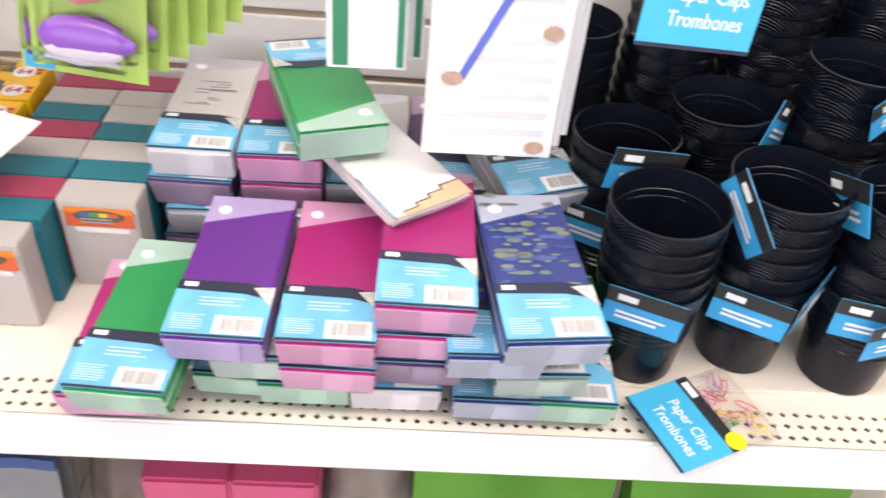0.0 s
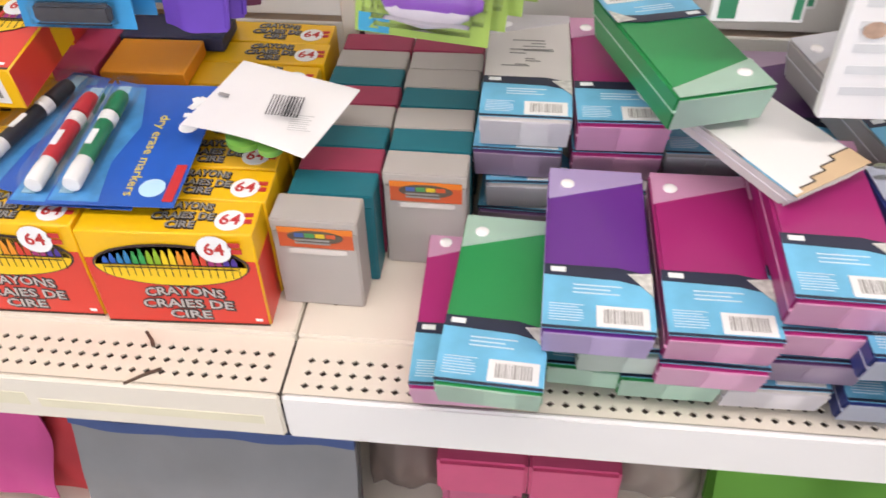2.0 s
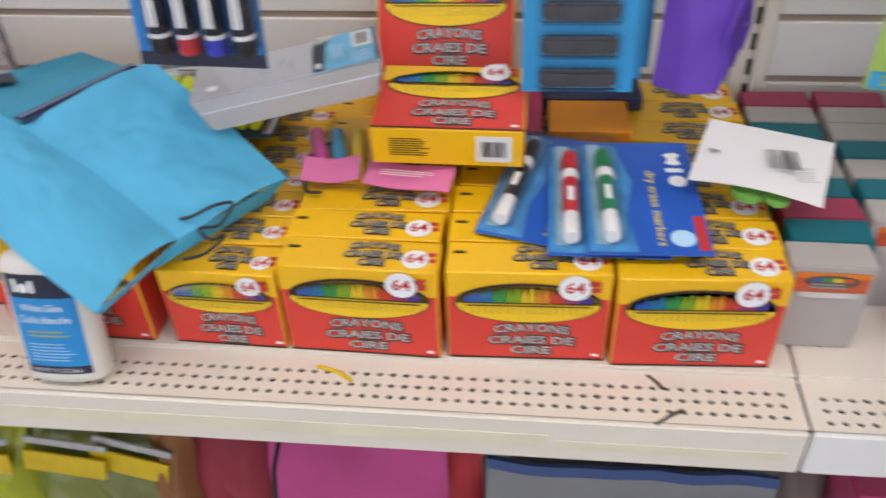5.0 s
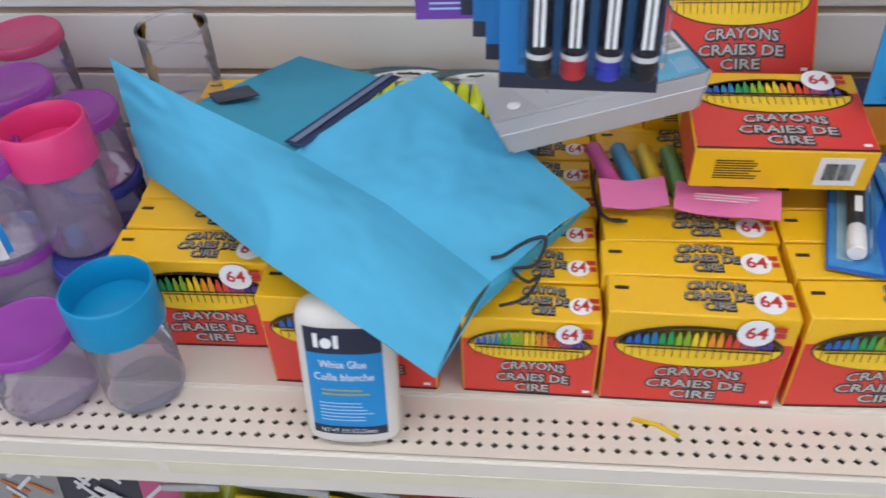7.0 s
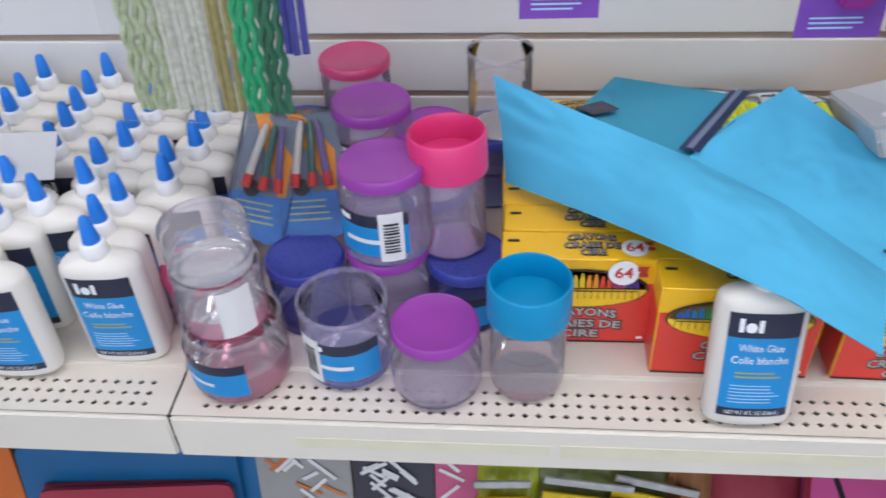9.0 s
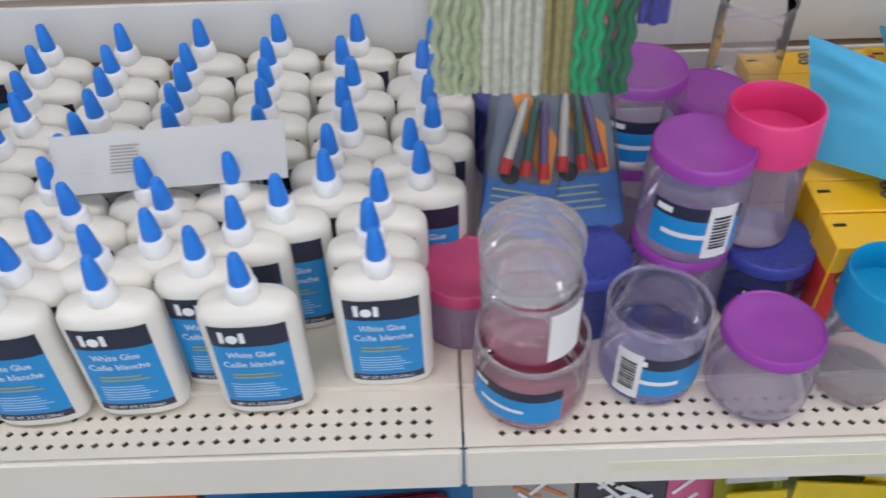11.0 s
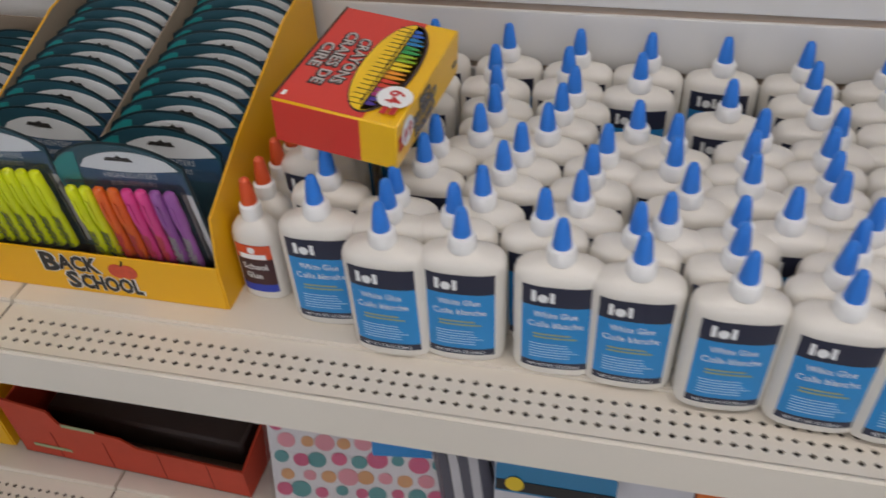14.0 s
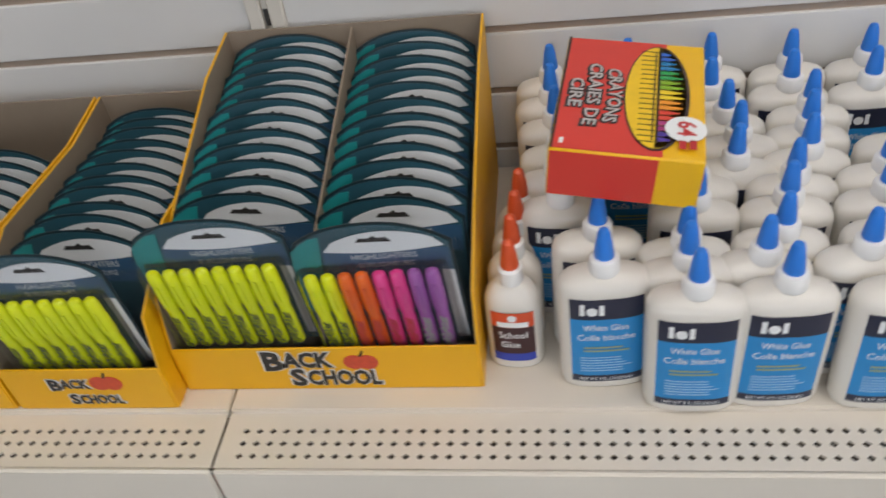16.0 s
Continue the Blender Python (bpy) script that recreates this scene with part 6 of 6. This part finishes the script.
# ---- goods on the shelf below ----
def soft_bag(name, x0, x1, y, z0, z1, col, label, category, lean=-12, rough=0.7, trim=None, bulge=0.03):
    g = thing(name, label, category, m=pose((x0 + x1) / 2, y, z0, lean, 0, 0))
    w, h = x1 - x0, z1 - z0
    part("panel", sheet(lambda a, b: Vector(((a - 0.5) * w, -bulge * math.sin(math.pi * min(1, b * 1.1)) * math.sin(math.pi * a) ** 0.6 + 0.012 * noise.noise(Vector((a * 4 + x0 * 9, b * 3, 1.7))), b * h + 0.006 * noise.noise(Vector((a * 3 + x0, 5, 2)))) ), 26, 14, 0.0025), mat(name + "_cloth", col, rough, var=0.2, scale=12, bump=0.2, bscale=500), g)
    part("back", box(w * 0.96, 0.05, h * 0.96, (0, 0.045, 0), 0.02, 2), mat(name + "_back", [c * 0.8 for c in col], rough, var=0.1), g)
    if trim:
        part("trim", sheet(lambda a, b: Vector(((a - 0.5) * w, -0.004 + 0.012 * noise.noise(Vector((a * 4 + x0 * 9, 1.0 * 3, 1.7))), h - 0.012 + 0.014 * b + 0.006 * noise.noise(Vector((a * 3 + x0, 5, 2))))), 24, 2, 0.006), mat(name + "_trim", trim, 0.7), g)
    return g


def flat_card(name, x0, x1, y, z0, z1, col, label, category, lean=-10, turn=0, t=0.004, rough=0.35, var=0.12, scale=12):
    g = thing(name, label, category, m=pose((x0 + x1) / 2, y, z0, lean, 0, turn))
    part("cover", prism([(-(x1 - x0) / 2, 0), ((x1 - x0) / 2, 0), ((x1 - x0) / 2, (z1 - z0) - 0.012), ((x1 - x0) / 2 - 0.004, (z1 - z0) - 0.003), ((x1 - x0) / 2 - 0.014, z1 - z0), (-(x1 - x0) / 2 + 0.014, z1 - z0), (-(x1 - x0) / 2 + 0.004, (z1 - z0) - 0.003), (-(x1 - x0) / 2, (z1 - z0) - 0.012)], t), mat(name + "_cover", col, rough, var=var, scale=scale), g)
    cover = g.children[0].data.materials[0]
    part("back_cover", box((x1 - x0) * 0.985, t, (z1 - z0) * 0.97, (0, t + 0.0095, 0.001), 0.001, 1), cover, g)
    part("page_block", box((x1 - x0) * 0.95, 0.007, (z1 - z0) * 0.94, (0, t / 2 + 0.0045, 0.001)), PAPER, g)
    return g


# from the cups back to the displays
soft_bag("green_pouch", 0.42, 0.66, 0.150, LOW, 0.600, (0.10, 0.32, 0.03), "bright green pouch on the lower shelf", "pouch")
soft_bag("green_pouch", 0.68, 0.95, 0.150, LOW, 0.590, (0.10, 0.32, 0.03), "bright green pouch on the lower shelf", "pouch")
for x0, x1 in ((0.118, 0.212), (0.216, 0.310)):
    pb = thing("pink_pencil_box", "hot pink plastic box on the lower shelf", "plastic box", "pink boxes on the lower shelf", pose((x0 + x1) / 2, 0.215, LOW, 0, 0, 0))
    part("body", box(x1 - x0 - 0.004, 0.15, 0.088, (0, 0, 0), 0.010, 3), mat("pale_pink_box_plastic", (0.62, 0.13, 0.27), 0.35, var=0.15, soft=0.2), pb, "paler see-through lower body")
    part("lid", box(x1 - x0 + 0.003, 0.158, 0.060, (0, -0.002, 0.082), 0.004, 2), mat("pink_box_plastic", (0.70, 0.10, 0.24), 0.35, var=0.08, soft=0.1), pb)
soft_bag("taupe_bag", 0.030, 0.115, 0.190, LOW, 0.585, (0.20, 0.15, 0.13), "dull brown cloth bag on the lower shelf", "bag")
soft_bag("taupe_bag", 0.315, 0.42, 0.200, LOW, 0.590, (0.30, 0.25, 0.22), "dull brown cloth bag on the lower shelf", "bag")
soft_bag("grey_tote", -0.288, 0.030, 0.105, LOW, 0.618, (0.24, 0.24, 0.25), "grey cloth tote with a navy edge on the lower shelf", "tote bag", trim=(0.05, 0.09, 0.24), bulge=0.012)
solid("grey_folder", box(0.05, 0.02, 0.15, (0, 0, 0), 0.003, 1), mat("lilac_folder", (0.36, 0.36, 0.48), 0.5), "lilac grey folder on the lower shelf", "folder", m=pose(-0.265, 0.225, LOW + 0.0))
soft_bag("red_bag", -0.660, -0.545, 0.165, LOW, 0.600, (0.33, 0.03, 0.05), "dark red cloth bag on the lower shelf", "bag")
soft_bag("red_bag", -0.545, -0.295, 0.150, LOW, 0.585, (0.50, 0.03, 0.04), "red cloth bag with black cords on the lower shelf", "bag")
soft_bag("pink_bag", -0.548, -0.335, 0.125, LOW + 0.02, 0.618, (0.58, 0.07, 0.26), "bright pink cloth bag lying over red bags", "bag", -16, bulge=0.02)
solid("cord", tube([(-0.520, 0.088, 0.560), (-0.524, 0.095, 0.585), (-0.528, 0.115, 0.606), (-0.530, 0.150, 0.612)], 0.003, 6), CORD, "black cord across the pink bag", "cord")
soft_bag("brown_pouch", -0.705, -0.655, 0.150, LOW, 0.60, (0.30, 0.12, 0.04), "tan pouch between the bags on the lower shelf", "pouch")
for k, (x0, x1, z1, t, cols) in enumerate(((-0.930, -0.86, 0.605, -3, (0.42, 0.46, 0.02)), (-0.87, -0.76, 0.598, 6, (0.22, 0.25, 0.06)), (-0.80, -0.695, 0.590, 12, (0.20, 0.22, 0.07)))):
    g = soft_bag("snack_pouch", x0, x1, 0.135 + 0.01 * k, LOW, z1, cols, "shiny lime and yellow packet on the lower shelf", "packet", -14, 0.25)
    part("yellow_band", box((x1 - x0) * 0.95, 0.004, 0.030, (0, -0.034, (z1 - LOW) * 0.60), 0.001, 1), mat("yellow_foil", (0.72, 0.50, 0.01), 0.25, var=0.2), g, m=pose(0, 0, 0, 0, t, 0))
    part("silver_seal", box((x1 - x0) * 0.95, 0.004, 0.010, (0, -0.030, (z1 - LOW) * 0.86), 0.001, 1), mat("silver_seal", (0.5, 0.5, 0.48), 0.25, var=0.3, scale=80), g, m=pose(0, 0, 0, 0, t, 0))


def stripes(parent, w, h, n, mt, seed, out=-0.0008):
    r8 = random.Random(seed)
    for k in range(n):
        a, L = r8.choice((-45, 45, 30, -30)), r8.uniform(0.02, 0.05)
        part("printed_stripe", upright(moved(plate(L, 0.005), pose(r8.uniform(-w / 2 + 0.02, w / 2 - 0.02), r8.uniform(0.05, h - 0.02), 0, 0, 0, a)), 0, out - 0.0001 * k, 0), mt, parent)


g = flat_card("patterned_notebook", -1.205, -1.088, 0.150, LOW, 0.602, (0.36, 0.35, 0.34), "grey notebook with orange and white leaf print", "notebook", -12, 2)
stripes(g, 0.117, 0.150, 8, mat("orange_leaf_ink", (0.62, 0.20, 0.06), 0.5), 3)
stripes(g, 0.117, 0.150, 7, PAPER, 4, -0.0018)
g = flat_card("patterned_notebook", -1.085, -0.985, 0.148, LOW, 0.600, (0.05, 0.05, 0.07), "black notebook with white geometric bars", "notebook", -12, -1)
stripes(g, 0.100, 0.150, 20, PAPER, 6)
g = flat_card("patterned_notebook", -0.983, -0.930, 0.146, LOW, 0.604, (0.62, 0.12, 0.26), "pink notebook with white bars", "notebook", -12, 1)
stripes(g, 0.06, 0.150, 4, PAPER, 8)
flat_card("blue_folder", -1.500, -1.225, 0.128, LOW, 0.606, (0.008, 0.12, 0.30), "dark blue rounded folder on the lower shelf", "folder", -14, 3, 0.012)
flat_card("red_folder", -1.470, -1.230, 0.112, LOW, 0.560, (0.38, 0.03, 0.06), "dark red folder under a blue one", "folder", -14, 5, 0.006)
flat_card("blue_folder", -1.290, -1.195, 0.150, LOW, 0.610, (0.008, 0.13, 0.32), "dark blue rounded folder on the lower shelf", "folder", -12, -2, 0.010)
flat_card("orange_folder", -1.700, -1.520, 0.148, LOW, 0.598, (0.66, 0.15, 0.02), "orange plastic folder in a dark frame", "folder", -10, 0, 0.004)
flat_card("dark_folder", -1.712, -1.490, 0.156, LOW, 0.606, (0.05, 0.035, 0.035), "dark brown folder behind an orange one", "folder", -10, 0, 0.006)
flat_card("white_pad", -1.930, -1.702, 0.150, LOW, 0.604, (0.62, 0.61, 0.64), "white paper pad on the lower shelf", "paper pad", -10, 0, 0.010, 0.6)
bp = flat_card("blue_label_pad", -1.925, -1.788, 0.140, LOW + 0.105, 0.606, (0.03, 0.22, 0.42), "blue pad cover with a black band", "paper pad", -10, 0, 0.003)
part("band", box(0.135, 0.0008, 0.016, (0, -0.0008, 0.004)), BLACKINK, bp)
part("yellow_spot", upright(disc(0.011), -0.046, -0.0014, 0.016), ink((0.8, 0.55, 0.03), "yellow_dot_ink"), bp)
part("brand_mark", upright(plate(0.014, 0.007), 0.054, -0.0018, 0.011), WHITEINK, bp)
for k in range(5):
    flat_card("pad_stack", -1.985 + 0.011 * k, -1.965 + 0.011 * k, 0.150 + 0.004 * k, LOW, 0.600, ((0.10, 0.10, 0.13), (0.6, 0.58, 0.6))[k % 2], "edge of a notebook standing on the lower shelf", "notebook", -12, 35, 0.010)
dn = flat_card("dotted_notebook", -2.215, -1.985, 0.150, LOW, 0.596, (0.74, 0.70, 0.70), "white notebook with pink, red and teal dots", "notebook", -16, 7, 0.014)
part("film", box(0.236, 0.001, 0.150, (0, -0.0040, 0.0)), FILM, dn, "loose clear wrapper")
r9 = random.Random(12)
dots = [mat("dot_ink", c, 0.4) for c in ((0.65, 0.12, 0.22), (0.75, 0.30, 0.34), (0.10, 0.30, 0.30), (0.70, 0.35, 0.16))]
for i in range(9):
    for j in range(5):
        part("printed_dot", upright(disc(r9.uniform(0.008, 0.0140), 0, 0, 0, 0.0004, 16), -0.102 + 0.0250 * i + 0.010 * (j % 2) + r9.uniform(-0.003, 0.003), -0.0006, 0.022 + 0.0262 * j + r9.uniform(-0.003, 0.003)), dots[(i * 2 + j * 3) % 4], dn)
part("blue_panel", upright(plate(0.075, 0.040), 0.055, -0.0014, 0.105), LBLUE, dn)
part("binding_clip", box(0.110, 0.012, 0.010, (-0.040, -0.004, 0.139), 0.003, 1), STEEL, dn, "steel binding bar")
rt = thing("red_display_tray", "torn red cardboard display tray on the lower shelf", "display tray", m=pose(-2.420, 0.140, LOW + 0.001, 0, 0, -2))
RTRAY = mat("red_display_board", (0.55, 0.05, 0.02), 0.5, var=0.12, bump=0.05)
part("front_panel", prism([(-0.17, 0), (0.17, 0), (0.17, 0.055), (0.02, 0.060), (0.0, 0.075), (-0.09, 0.080), (-0.10, 0.105), (-0.17, 0.115)], 0.003), RTRAY, rt)
part("floor", box(0.34, 0.28, 0.002, (0, 0.14, 0)), BOARD, rt)
part("back_panel", box(0.34, 0.003, 0.10, (0, 0.28, 0)), RTRAY, rt)
for sx in (-0.17, 0.17):
    part("side_panel", prism([(0, 0), (0.28, 0), (0.28, 0.12), (0.0, 0.10 if sx < 0 else 0.055)], 0.003, "yz", (sx - 0.0015, 0, 0)), RTRAY, rt)
part("fold_line", join(*[box(0.0012, 0.0006, 0.055, (sx, -0.0006, 0.004)) for sx in (-0.11, -0.03, 0.05, 0.12)]), mat("fold_shade", (0.3, 0.02, 0.01), 0.6), rt)
part("gold_mark", join(box(0.06, 0.0006, 0.006, (-0.12, -0.0008, 0.020)), box(0.05, 0.0006, 0.006, (-0.06, -0.0008, 0.078))), GOLDINK, rt)
part("inner_box", box(0.30, 0.22, 0.05, (0, 0.15, 0.003), 0.004, 1), mat("dark_brown_goods", (0.05, 0.03, 0.025), 0.7), rt)
yd = thing("yellow_display_tray", "yellow and maroon cardboard display on the lower shelf", "display tray", m=pose(-2.700, 0.150, LOW + 0.001))
part("front_panel", box(0.17, 0.003, 0.07, (0, 0, 0), 0.001, 1), YDISP, yd)
part("goods", box(0.165, 0.24, 0.13, (0, 0.125, 0.002), 0.006, 2), mat("maroon_goods", (0.22, 0.03, 0.03), 0.5, var=0.3), yd)
for sx in (-0.0865, 0.0865):
    part("side_panel", box(0.003, 0.25, 0.15, (sx, 0.125, 0)), YDISP, yd)
